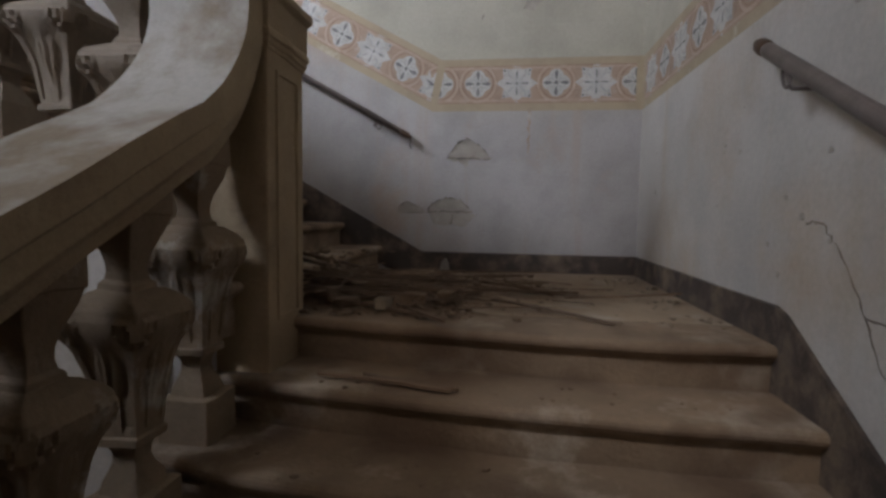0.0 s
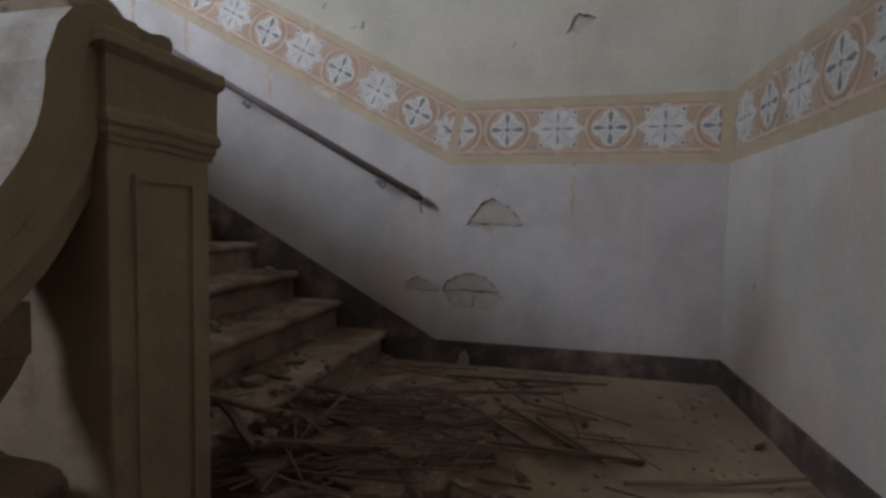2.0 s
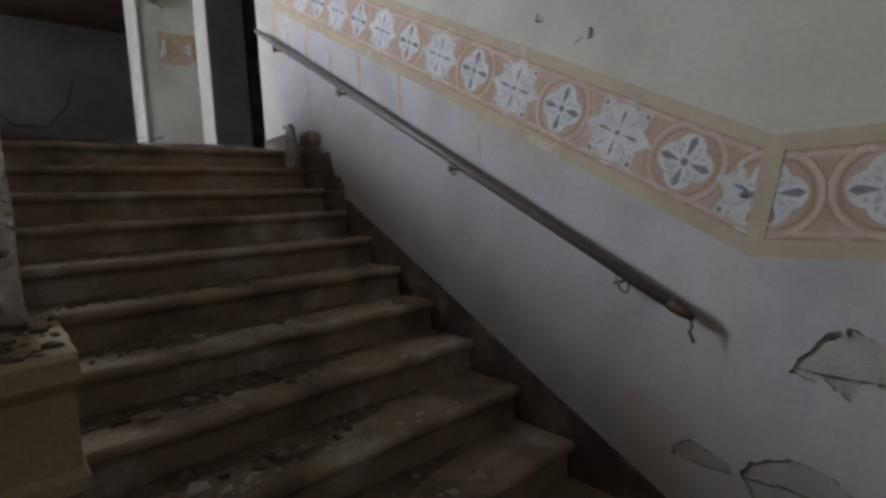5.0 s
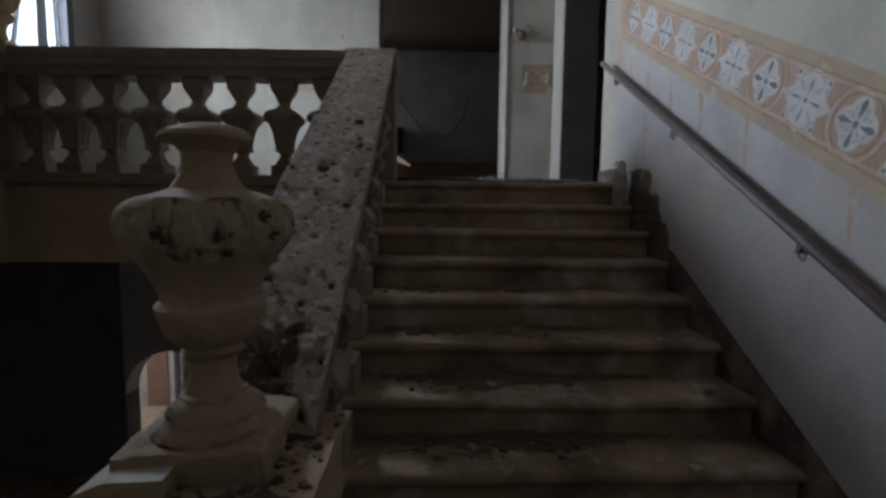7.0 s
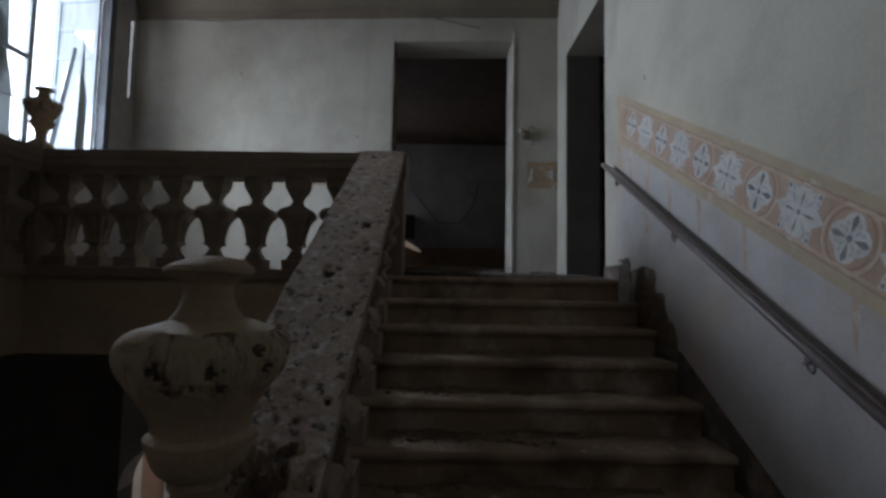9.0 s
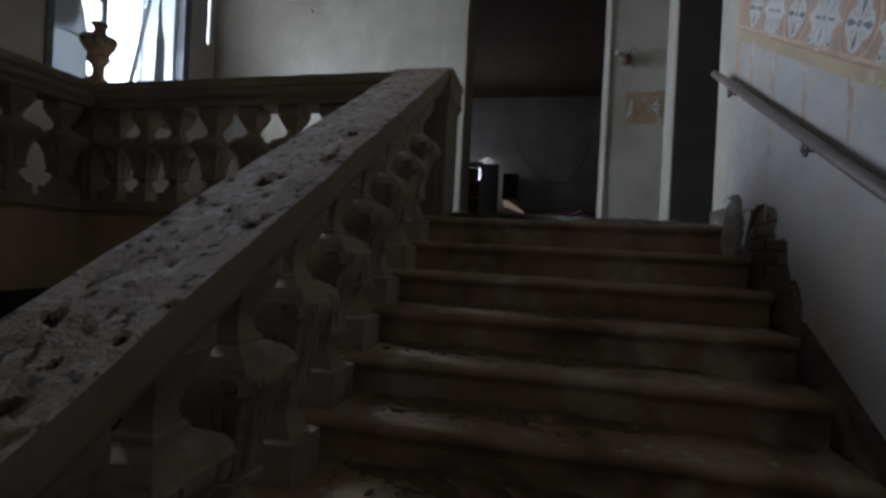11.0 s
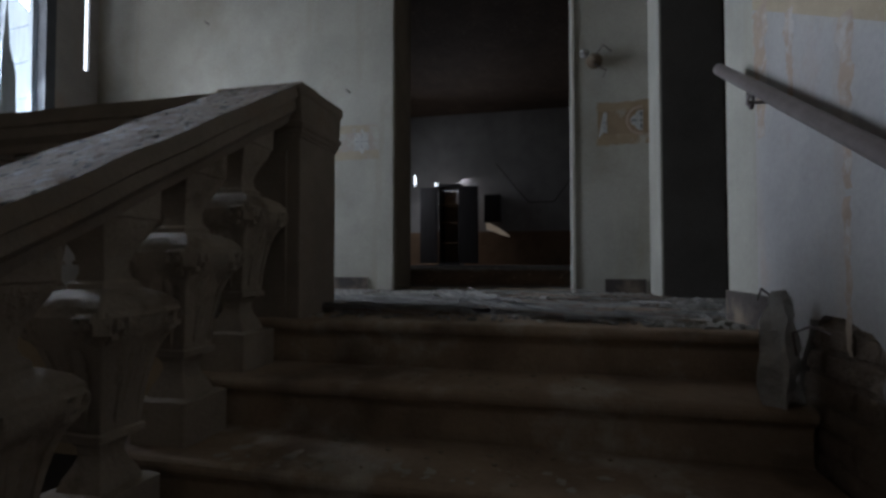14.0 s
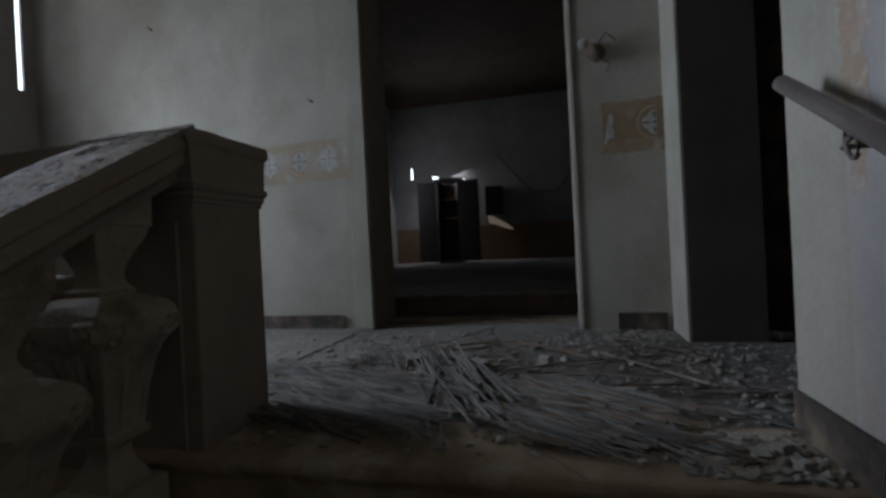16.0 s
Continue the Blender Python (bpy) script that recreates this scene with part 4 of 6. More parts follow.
def baluster_mesh(height):
    """A square vase baluster: cup, neck, broad scrolled shoulder, tapering foot; scrolls and a leaf carved on each side."""
    line = [(0.0, 0.089), (0.10, 0.089), (0.105, 0.084), (0.14, 0.074), (0.17, 0.060), (0.20, 0.047), (0.23, 0.039), (0.255, 0.038), (0.275, 0.043), (0.285, 0.054), (0.30, 0.056),
            (0.305, 0.072), (0.325, 0.104), (0.345, 0.121), (0.37, 0.127), (0.40, 0.125), (0.43, 0.113), (0.46, 0.098), (0.50, 0.085), (0.55, 0.076), (0.60, 0.069), (0.66, 0.063), (0.69, 0.060),
            (0.695, 0.068), (0.715, 0.068), (0.72, 0.048), (0.74, 0.038), (0.765, 0.036), (0.79, 0.043), (0.82, 0.058), (0.85, 0.066), (0.855, 0.094), (1.0, 0.094)]
    fine = []
    for (f0, r0), (f1, r1) in zip(line, line[1:]):
        k = max(1, int((f1 - f0) / 0.0105)) if 0.30 < f0 < 0.69 else 1
        fine += [(f0 + (f1 - f0) * q / k, r0 + (r1 - r0) * q / k) for q in range(k)]
    fine.append(line[-1])
    across = [-0.96 + 1.92 * q / 36 for q in range(37)]

    def carve(u, f, r):
        """Relief of one side: a scroll at each shoulder, a hanging leaf between, a sunk channel down the taper."""
        lift = 0.0
        x, z = abs(u) * r - 0.086, (f - 0.395) * height
        d = math.hypot(x, z) / 0.034
        if d < 1.0:
            lift = 0.012
            if 0.42 < d < 0.66:
                lift = 0.002
        elif 0.36 < f < 0.44 and abs(u) * r < 0.06:
            lift = 0.004
        if 0.45 < f < 0.68:
            q = min(1.0, (f - 0.45) / 0.03, (0.68 - f) / 0.02)
            if 0.30 < abs(u) < 0.74:
                lift = max(lift, 0.0) - 0.007 * q
        if 0.43 < f < 0.63:
            q = math.sin(((f - 0.43) / 0.20) ** 0.8 * math.pi)
            half = 0.36 * max(q, 0.0) ** 0.7 * (1 + 0.12 * math.cos((f - 0.43) * 110)) + 0.02
            if abs(u) < half:
                lift = max(lift, 0.0) + 0.013 * q * (1 - 0.7 * (u / half) ** 2) * (0.65 + 0.35 * math.cos(22 * u))
        return lift

    bm = bmesh.new()
    rings = []
    for f, r in reversed(fine):
        ring = []
        for side in range(4):
            m = Matrix.Rotation(side * math.pi / 2, 4, "Z")
            for u in across:
                ring.append(bm.verts.new(m @ Vector((r + carve(u, f, r), u * r, height * (1 - f)))))
        rings.append(ring)
    k = len(rings[0])
    for a, b in zip(rings, rings[1:]):
        for i in range(k):
            bm.faces.new((a[i], a[(i + 1) % k], b[(i + 1) % k], b[i]))
    bm.faces.new(rings[0][::-1]), bm.faces.new(rings[-1])
    bmesh.ops.recalc_face_normals(bm, faces=bm.faces)
    wobble(bm, 0.004, 16.0, 2.0)
    me = bpy.data.meshes.new("baluster")
    bm.to_mesh(me)
    bm.free()
    me.materials.append(BALUSTER_STONE)
    soften(me, 24)
    return me


RAIL_SECTION = [(-0.16, 0.0), (0.16, 0.0), (0.16, -0.045), (0.15, -0.052), (0.15, -0.085), (0.125, -0.105), (0.115, -0.13), (-0.115, -0.13), (-0.125, -0.105), (-0.15, -0.085), (-0.15, -0.052), (-0.16, -0.045)]


def rail(name, path, side, parent, top=None, tall=1.0, pits=0.0, step=0.09, body=None, broken=0.0):
    """A moulded stone rail; its weathered top is pitted where pits is given."""
    bm = bmesh.new()
    pts = []
    for a, b in zip(path, path[1:]):
        n = max(1, int((Vector(b) - Vector(a)).length / step))
        pts += [Vector(a).lerp(Vector(b), j / n) for j in range(n)]
    pts.append(Vector(path[-1]))
    n_top = 40 if pits else 4
    section = [(-0.16 + 0.32 * j / n_top, 0.0) for j in range(n_top)] + [(u, v * tall) for u, v in RAIL_SECTION[1:]]
    sweep(bm, pts, section, side)
    k = len(section)
    for i, f in enumerate(bm.faces):
        if i < (len(pts) - 1) * k and i % k < n_top:
            f.material_index = 1
    wobble(bm, 0.005, 6.0, len(pts))
    if broken:
        for v in bm.verts:
            into = (v.co - pts[0]).length
            worn = broken * (1.0 + 0.45 * noise.noise(v.co * 9.0) + 0.25 * noise.noise(v.co * 28.0))
            if into < worn:
                sunk = min(1.0, (worn - into) / (0.22 * broken))
                rim = 0.18 if (v.co - pts[0]).dot(Vector(side)) < -0.075 + 0.03 * noise.noise(v.co * 15.0) else 1.0
                v.co.z -= rim * sunk * (0.055 + 0.035 * noise.noise(v.co * 17.0) + 0.025 * noise.noise(v.co * 45.0))
        for f in bm.faces:
            q = f.calc_center_median()
            if f.material_index == 1 and (q - pts[0]).length < broken * (0.92 + 0.4 * noise.noise(q * 12.0)) and noise.noise(q * 23.0) > -0.25 and (q - pts[0]).dot(Vector(side)) > -0.085:
                f.material_index = 3
    if pits:
        rows = len(pts)
        bm.verts.ensure_lookup_table()
        bm.verts.index_update()
        rng = random.Random(77)
        long = (pts[-1] - pts[0]).length
        holes = [(rng.uniform(0.02, long), rng.uniform(-0.15, 0.15), 0.004 + 0.010 * rng.random() ** 2, rng.uniform(0.9, 1.7)) for _ in range(int(long * 60))]
        holes += [(rng.uniform(0.2, long), rng.uniform(-0.12, 0.12), rng.uniform(0.018, 0.028), rng.uniform(1.0, 1.8)) for _ in range(9)]
        buckets = {}
        for q in holes:
            for b in (int(q[0] * 10) - 1, int(q[0] * 10), int(q[0] * 10) + 1):
                buckets.setdefault(b, []).append(q)
        deep = set()
        for i in range(rows):
            s = (pts[i] - pts[0]).length
            for j in range(1, n_top):
                v = bm.verts[i * k + j]
                u = -0.16 + 0.32 * j / n_top
                ragged_edge = 0.35 * noise.noise(v.co * 60.0)
                hole = 0.0
                for hs, hu, hr, ratio in buckets.get(int(s * 10), ()):
                    d = math.hypot((s - hs) / (hr * ratio), (u - hu) / hr) + ragged_edge
                    if d < 1.15:
                        hole = max(hole, min(1.0, (1.15 - d) * 1.6))
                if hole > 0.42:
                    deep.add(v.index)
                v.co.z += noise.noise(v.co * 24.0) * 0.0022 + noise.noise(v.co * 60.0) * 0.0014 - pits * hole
        # deep faces take the pit shade colour
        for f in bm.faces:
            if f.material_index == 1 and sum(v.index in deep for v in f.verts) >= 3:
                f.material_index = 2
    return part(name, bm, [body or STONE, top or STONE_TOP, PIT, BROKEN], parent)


def line_2(x):
    """Top of the upper rail."""
    return 2.645 + 0.565 * (-4.48 - x)


bal_2 = thing("stair_balustrade", "brown stone stair balustrade with pitted weathered rail, beside the upper flight", "balustrade", "stone balustrades")
rail("handrail", [(-1.82, -1.77, line_2(-1.82)), (-4.52, -1.77, line_2(-4.52))], (0, -1, 0), bal_2, pits=0.013, step=0.008, broken=0.27)
for k in range(2, 12):
    x = nose_x(k) + TREAD * 0.5 - 0.03
    base = (k - 1) * RISER
    h = line_2(x) - 0.10 - base
    if k == 2:
        H0, MESH_2 = h, baluster_mesh(h)
    ob = new("baluster", MESH_2)
    ob.location = (x, -1.77, base)
    ob.scale.z = h / H0
    ob.parent = bal_2

bal_1 = thing("lower_stair_balustrade", "brown stone balustrade whose rail sweeps up to a pier", "balustrade", "stone balustrades")
path = [(-1.775, -5.0, 0.668 - 0.545 * 2.78), (-1.775, -2.22, 0.668)]
# swan neck: from the slope to upright, then over the pier
for i in range(1, 13):
    a = i / 12 * math.pi / 2
    path.append((-1.775, -2.22 + 0.235 * math.sin(a) ** 1.15, 0.668 + 0.128 * math.sin(a) * (1 - i / 12) + 0.36 * (1 - math.cos(a))))
path += [(-1.775, -1.965, 1.10), (-1.775, -1.94, 1.135), (-1.775, -1.89, 1.155), (-1.775, -1.80, 1.158)]
# copies of the mesh carry lighter or darker tones for the light there
MESH_1 = MESH_2.copy()
MESH_1.materials[0] = BALUSTER_BROWN
MESH_3 = MESH_2.copy()
MESH_3.materials[0] = STONE
rail("handrail", path, (1, 0, 0), bal_1, top=RAIL_WASH, body=OCHRE_STONE, tall=1.3)
for k in range(2, 13):
    y = -2.03 - TREAD_1 * (k - 2)
    base = -math.ceil((front_1(-1.775) - y) / TREAD_1) * RISER_1
    h = 0.668 + 0.545 * (y + 2.22) - 0.15 - base
    ob = new("baluster", MESH_1)
    ob.location = (-1.775, y, base)
    ob.scale = (0.84, 0.84, h / H0)
    ob.parent = bal_1

bal_g = thing("gallery_balustrade", "brown stone gallery balustrade with vase-shaped balusters", "balustrade", "stone balustrades")
rail("handrail", [(-4.66, -1.93, 2.645), (-4.66, -4.31, 2.625)], (1, 0, 0), bal_g, tall=1.35)
for y in (-2.12, -2.43, -2.74, -3.05, -3.36, -3.67, -3.94, -4.19):
    ob = new("baluster", MESH_3)
    ob.location = (-4.66, y, TOP)
    ob.scale = (0.92, 0.92, (2.635 - 0.165 - TOP) / H0)
    ob.parent = bal_g
bal_s = thing("far_gallery_balustrade", "brown stone balustrade along the gallery under the window", "balustrade", "stone balustrades")
rail("handrail", [(-4.54, -4.42, 2.625), (-0.05, -4.42, 2.625)], (0, 1, 0), bal_s, tall=1.35)
for i in range(13):
    ob = new("baluster", MESH_3)
    ob.location = (-4.40 + 0.335 * i, -4.42, TOP)
    ob.scale = (0.92, 0.92, (2.625 - 0.165 - TOP) / H0)
    ob.parent = bal_s


def pier(name, x0, x1, y0, y1, z0, z1, label, panels, m=None):
    m = m or STONE
    t = thing(name, label, "pier", "balustrade piers")
    bm = bmesh.new()
    box(bm, (x0, y0, z0), (x1, y1, z1 - 0.19))
    bevel(bm, 0.008)
    part("shaft", bm, m, t)
    # moulded cap: a worn slab over a plain block, stepped in to the shaft
    profile = [(0.020, 0.0), (0.030, -0.006), (0.032, -0.030), (0.026, -0.036), (0.014, -0.046), (0.012, -0.140), (0.018, -0.150), (0.018, -0.166), (0.011, -0.174), (0.011, -0.188), (0.005, -0.194), (0.005, -0.206), (-0.004, -0.210)]
    bm = bmesh.new()
    rings = []
    for o, z in profile:
        xa, xb, ya, yb = x0 - o, x1 + o, y0 - o, y1 + min(o, 0.02)
        n = 8
        loop = [(xa + (xb - xa) * i / n, ya) for i in range(n)] + [(xb, ya + (yb - ya) * i / n) for i in range(n)] + [(xb + (xa - xb) * i / n, yb) for i in range(n)] + [(xa, yb + (ya - yb) * i / n) for i in range(n)]
        rings.append([bm.verts.new((x, y, z1 + z)) for x, y in loop])
    for a, b in zip(rings, rings[1:]):
        for i in range(len(a)):
            k = (i + 1) % len(a)
            bm.faces.new((a[i], a[k], b[k], b[i]))
    bm.faces.new(rings[0])
    bm.faces.new(rings[-1][::-1])
    wobble(bm, 0.005, 9, x0)
    wobble(bm, 0.0025, 34, x0 + 2)
    part("cap", bm, m, t)
    for side in panels:
        bm = bmesh.new()
        za, zb = z0 + 0.18, z1 - 0.262
        if side == "x":
            a, b, o = y0 + 0.055, y1 - 0.055, x1
            for lo, hi in (((a, za), (a + 0.012, zb)), ((b - 0.012, za), (b, zb)), ((a + 0.012, zb - 0.012), (b - 0.012, zb)), ((a + 0.012, za), (b - 0.012, za + 0.012))):
                box(bm, (o - 0.004, lo[0], lo[1]), (o + 0.009, hi[0], hi[1]))
        else:
            a, b, o = x0 + 0.055, x1 - 0.055, y0
            for lo, hi in (((a, za), (a + 0.012, zb)), ((b - 0.012, za), (b, zb)), ((a + 0.012, zb - 0.012), (b - 0.012, zb)), ((a + 0.012, za), (b - 0.012, za + 0.012))):
                box(bm, (lo[0], o - 0.006, lo[1]), (hi[0], o + 0.004, hi[1]))
        part("panel_moulding", bm, m, t)
    return t


pier("newel_pier", -1.935, -1.62, -1.87, -1.59, -0.16, 1.12, "brown stone newel pier with sunk panel, at the lower landing corner", ("x",), OCHRE_STONE)
pier("newel_pier", -4.82, -4.50, -1.93, -1.61, TOP - 0.3, 2.65, "brown stone newel pier where stair and gallery rails meet", ("x",))
pier("newel_pier", -4.775, -4.545, -4.535, -4.305, TOP - 0.3, 2.63, "brown stone corner pier of the gallery carrying an urn", ("x",))


def urn(place, scale, label):
    t = thing("urn", label, "urn", "stone urns", at=place)
    prof = [(0.114, 0.060), (0.115, 0.068), (0.108, 0.077), (0.097, 0.083), (0.088, 0.087), (0.088, 0.097), (0.080, 0.107), (0.066, 0.115), (0.058, 0.121), (0.058, 0.129), (0.050, 0.136), (0.045, 0.150),
            (0.043, 0.175), (0.044, 0.196), (0.051, 0.202), (0.055, 0.209), (0.052, 0.216), (0.048, 0.220), (0.060, 0.229), (0.073, 0.241), (0.084, 0.257), (0.091, 0.273), (0.096, 0.287), (0.097, 0.296),
            (0.093, 0.302), (0.086, 0.306), (0.085, 0.313), (0.087, 0.326), (0.094, 0.342), (0.106, 0.360), (0.119, 0.378), (0.131, 0.394), (0.141, 0.410), (0.147, 0.425), (0.150, 0.440), (0.150, 0.456),
            (0.146, 0.470), (0.137, 0.482), (0.122, 0.491), (0.092, 0.499), (0.064, 0.508), (0.051, 0.526), (0.044, 0.554), (0.046, 0.574), (0.056, 0.586), (0.072, 0.591), (0.080, 0.597), (0.077, 0.606),
            (0.061, 0.617), (0.036, 0.626), (0.010, 0.630)]
    fine = [prof[0]]
    for (r0, z0), (r1, z1) in zip(prof, prof[1:]):
        n = max(1, int(math.hypot(r1 - r0, z1 - z0) / 0.0065)) if 0.38 < z1 < 0.495 else 1
        fine += [(r0 + (r1 - r0) * (j + 1) / n, z0 + (z1 - z0) * (j + 1) / n) for j in range(n)]
    bm = bmesh.new()
    lathe(bm, [(r * scale, z * scale) for r, z in fine], steps=132)
    # gadroons round the shoulder, crumbled away, with deep holes and drips under the rim
    rng = random.Random(31)
    holes = [(i * 2 * math.pi / 11 + rng.uniform(-0.12, 0.12), rng.uniform(0.425, 0.475), rng.uniform(0.05, 0.10), rng.uniform(0.010, 0.022)) for i in range(11)]
    holes += [(rng.uniform(0, 6.28), rng.uniform(0.385, 0.43), rng.uniform(0.05, 0.16), rng.uniform(0.004, 0.010)) for i in range(9)]
    deep = set()
    shift = Vector((place[0] * 3, 1.5, 0))
    for v in bm.verts:
        r = math.hypot(v.co.x, v.co.y)
        z = v.co.z / scale
        a = math.atan2(v.co.y, v.co.x)
        k = 1.0
        if 0.375 < z < 0.49 and r > 0.1 * scale:
            k -= 0.03 * max(0.0, math.cos(a * 11)) ** 4 * min(1.0, (z - 0.375) / 0.03)
            rot_away = noise.noise(v.co * 16.0 / scale + shift) + 0.4 * noise.noise(v.co * 45.0)
            k -= 0.05 * min(1.0, max(0.0, (rot_away - 0.1) * 5))
            for ha, hz, ra, rz in holes:
                da = (a - ha + math.pi) % (2 * math.pi) - math.pi
                d = math.hypot(da / ra, (z - hz) / rz) + 0.5 * noise.noise(v.co * 55.0 + shift)
                if d < 1.0:
                    k -= 0.10 * min(1.0, (1.0 - d) * 2.2)
                    if d < 0.72:
                        deep.add(v)
        elif z < 0.14:
            # the foot has crumbled out of round
            k += 0.10 * noise.noise(v.co * 13.0 + shift) + 0.07 * noise.noise(v.co * 34.0) - 0.03
            v.co.z += 0.012 * noise.noise(v.co * 20.0 + shift)
        v.co.x *= k
        v.co.y *= k
    for f in bm.faces:
        z = f.calc_center_median().z / scale
        if sum(v in deep for v in f.verts) >= 2:
            f.material_index = 2
        elif 0.392 + 0.02 * noise.noise(f.calc_center_median() * 25.0) < z < 0.495:
            f.material_index = 1
    wobble(bm, 0.005, 16, place[0])
    soften(part("vase", bm, [URN, URN_ROT, BROKEN], t).data, 32)
    bm = bmesh.new()
    box(bm, (-0.128 * scale, -0.128 * scale, 0.0), (0.128 * scale, 0.128 * scale, 0.064 * scale))
    bevel(bm, 0.012, 2)
    cut_grid(bm, 0.02, (0, 1))
    wobble(bm, 0.010, 14, 3.0)
    wobble(bm, 0.005, 40, 8.0)
    part("plinth", bm, URN, t)
    return t


urn((-1.78, -1.785, 1.115), 0.975, "weathered stone urn with broken gadroons, on the newel pier")
urn((-4.66, -4.42, 2.625), 0.84, "dark stone urn on the gallery pier, against the window")


# ---- iron handrails on the walls ----
def wall_rail(path, rings, label, axis, thick=0.0195, hook=True):
    t = thing("wall_handrail", label, "handrail", "wall handrails")
    bm = bmesh.new()
    tube(bm, path, thick, 12)
    part("bar", bm, IRON, t, smooth=True)
    d = (Vector(path[0]) - Vector(path[-1])).normalized()
    a = Vector(path[0])
    bm = bmesh.new()
    tube(bm, [a - d * 0.05, a - d * 0.03, a, a + d * 0.035], [thick, thick + 0.002, thick + 0.001, 0.010], 12)
    part("end_knob", bm, BRASS, t, "dull brass end knob", smooth=True)
    if hook:
        bm = bmesh.new()
        tube(bm, [a + d * 0.02, a + d * 0.03 + Vector((0, 0, -0.03)), a + d * 0.02 + Vector((0, 0, -0.05)), a + d * 0.035 + Vector((0, 0, -0.075))], 0.005, 6)
        part("broken_hook", bm, IRON, t, smooth=True)
    for p in rings:
        p = Vector(p)
        to_wall = Vector((0, 0.07, 0)) if axis == "y" else Vector((0.08, 0, 0))
        bm = bmesh.new()
        loop = [p + d * 0.025 * math.cos(q) + Vector((0, 0, -0.028)) + Vector((0, 0, 0.03 * math.sin(q))) for q in [j * math.pi / 6 for j in range(13)]]
        tube(bm, [p + Vector((0, 0, -0.02)), p - d * 0.035 + Vector((0, 0, -0.05)), p - d * 0.035 + Vector((0, 0, -0.05)) + to_wall], 0.006, 6)
        arm = part("bracket", bm, IRON, t, smooth=True)
        bm = bmesh.new()
        tube(bm, loop, 0.005, 6)
        part("ring", bm, IRON, arm, smooth=True)
    return t


def rail_z(x):
    return 0.064 - SLOPE * x


wall_rail([(-1.53, -0.08, rail_z(-1.53)), (-3.0, -0.08, rail_z(-3.0)), (-4.64, -0.08, rail_z(-4.64))], [(x, -0.08, rail_z(x) - 0.010) for x in (-1.73, -2.55, -3.51, -4.36)], "dull iron wall handrail on ring brackets, with a broken brass end", "y", 0.0195)
wall_rail([(-0.09, -1.745, 0.918), (-0.09, -3.5, 0.918 - 0.60 * 1.755), (-0.09, -5.0, 0.918 - 0.60 * 3.255)], [(-0.09, y, 0.918 + 0.60 * (y + 1.745) - 0.012) for y in (-1.90, -2.85, -3.8, -4.7)], "dull iron wall handrail beside the lower flight", "x", 0.0225, hook=False)


# ---- window of the gallery ----
win = structure("window_1", "tall dilapidated window with a hanging shutter leaf, bright daylight outside", "window")
for lo, hi in (((WIN_L - 0.06, WIN_SILL), (WIN_L, WIN_TOP)), ((WIN_R, WIN_SILL), (WIN_R + 0.09, WIN_TOP)), ((WIN_R + 0.09, WIN_TOP - 0.07), (WIN_L - 0.06, WIN_TOP)), ((WIN_R + 0.09, WIN_SILL), (WIN_L - 0.06, WIN_SILL + 0.07))):
    bm = bmesh.new()
    box(bm, (lo[0], SY - 0.08, lo[1]), (hi[0], SY + 0.02, hi[1]))
    part("window_frame", bm, FRAME_DARK, win)
# closed casement with dirty panes
bm = bmesh.new()
for x in (-4.79, -5.31):
    box(bm, (x - 0.03, SY - 0.12, WIN_SILL + 0.07), (x + 0.03, SY - 0.085, WIN_TOP - 0.07))
for z, q in ((WIN_SILL + 0.10, 0.035), (3.26, 0.008), (3.67, 0.025), (WIN_TOP - 0.10, 0.03)):
    box(bm, (-5.28, SY - 0.118, z - q), (-4.82, SY - 0.09, z + q))
casement = part("casement", bm, SHUTTER, win)
for z0, z1, near, far in ((2.795, 3.252, -5.20, -5.16), (3.268, 3.645, -5.17, -5.08), (3.695, WIN_TOP - 0.13, -5.10, -5.14)):
    bm = bmesh.new()
    extrude(bm, [(-4.82, z0), (near, z0), (near + 0.03, 0.6 * z0 + 0.4 * z1), (far, z1), (-4.82, z1)], "y", SY - 0.108, SY - 0.102)
    pane = part("pane", bm, glass, casement, "dusty glass pane with a broken edge")
    pane.visible_shadow = False
# rounded dark sheet just outside the casement
bm = bmesh.new()
out = [(-4.84, 3.30), (-4.84, 3.98)] + [(-5.00 - 0.13 * math.sin(j * math.pi / 8), 3.64 + 0.34 * math.cos(j * math.pi / 8)) for j in range(9)]
extrude(bm, out, "y", SY - 0.150, SY - 0.138)
part("patch_board", bm, FRAME_DARK, casement, "rounded dark shape behind the broken pane")
# shutter leaf folded outwards, panelled
bm = bmesh.new()
lw, lh, z0 = 0.52, WIN_TOP - WIN_SILL - 0.2, WIN_SILL + 0.1
for u0, u1 in ((0.0, 0.055), (lw - 0.06, lw)):
    box(bm, (u0, -0.02, 0.0), (u1, 0.02, lh))
for k in range(7):
    z = (lh - 0.05) * k / 6
    box(bm, (0.055, -0.017, z), (lw - 0.06, 0.017, z + 0.05))
leaf_m = Matrix.Translation((WIN_R + 0.10, SY - 0.09, z0)) @ Matrix.Rotation(radians(-96), 4, "Z")
bmesh.ops.transform(bm, matrix=leaf_m, verts=bm.verts)
leaf = part("shutter_leaf", bm, SHUTTER, win, "blue-grey painted shutter leaf")
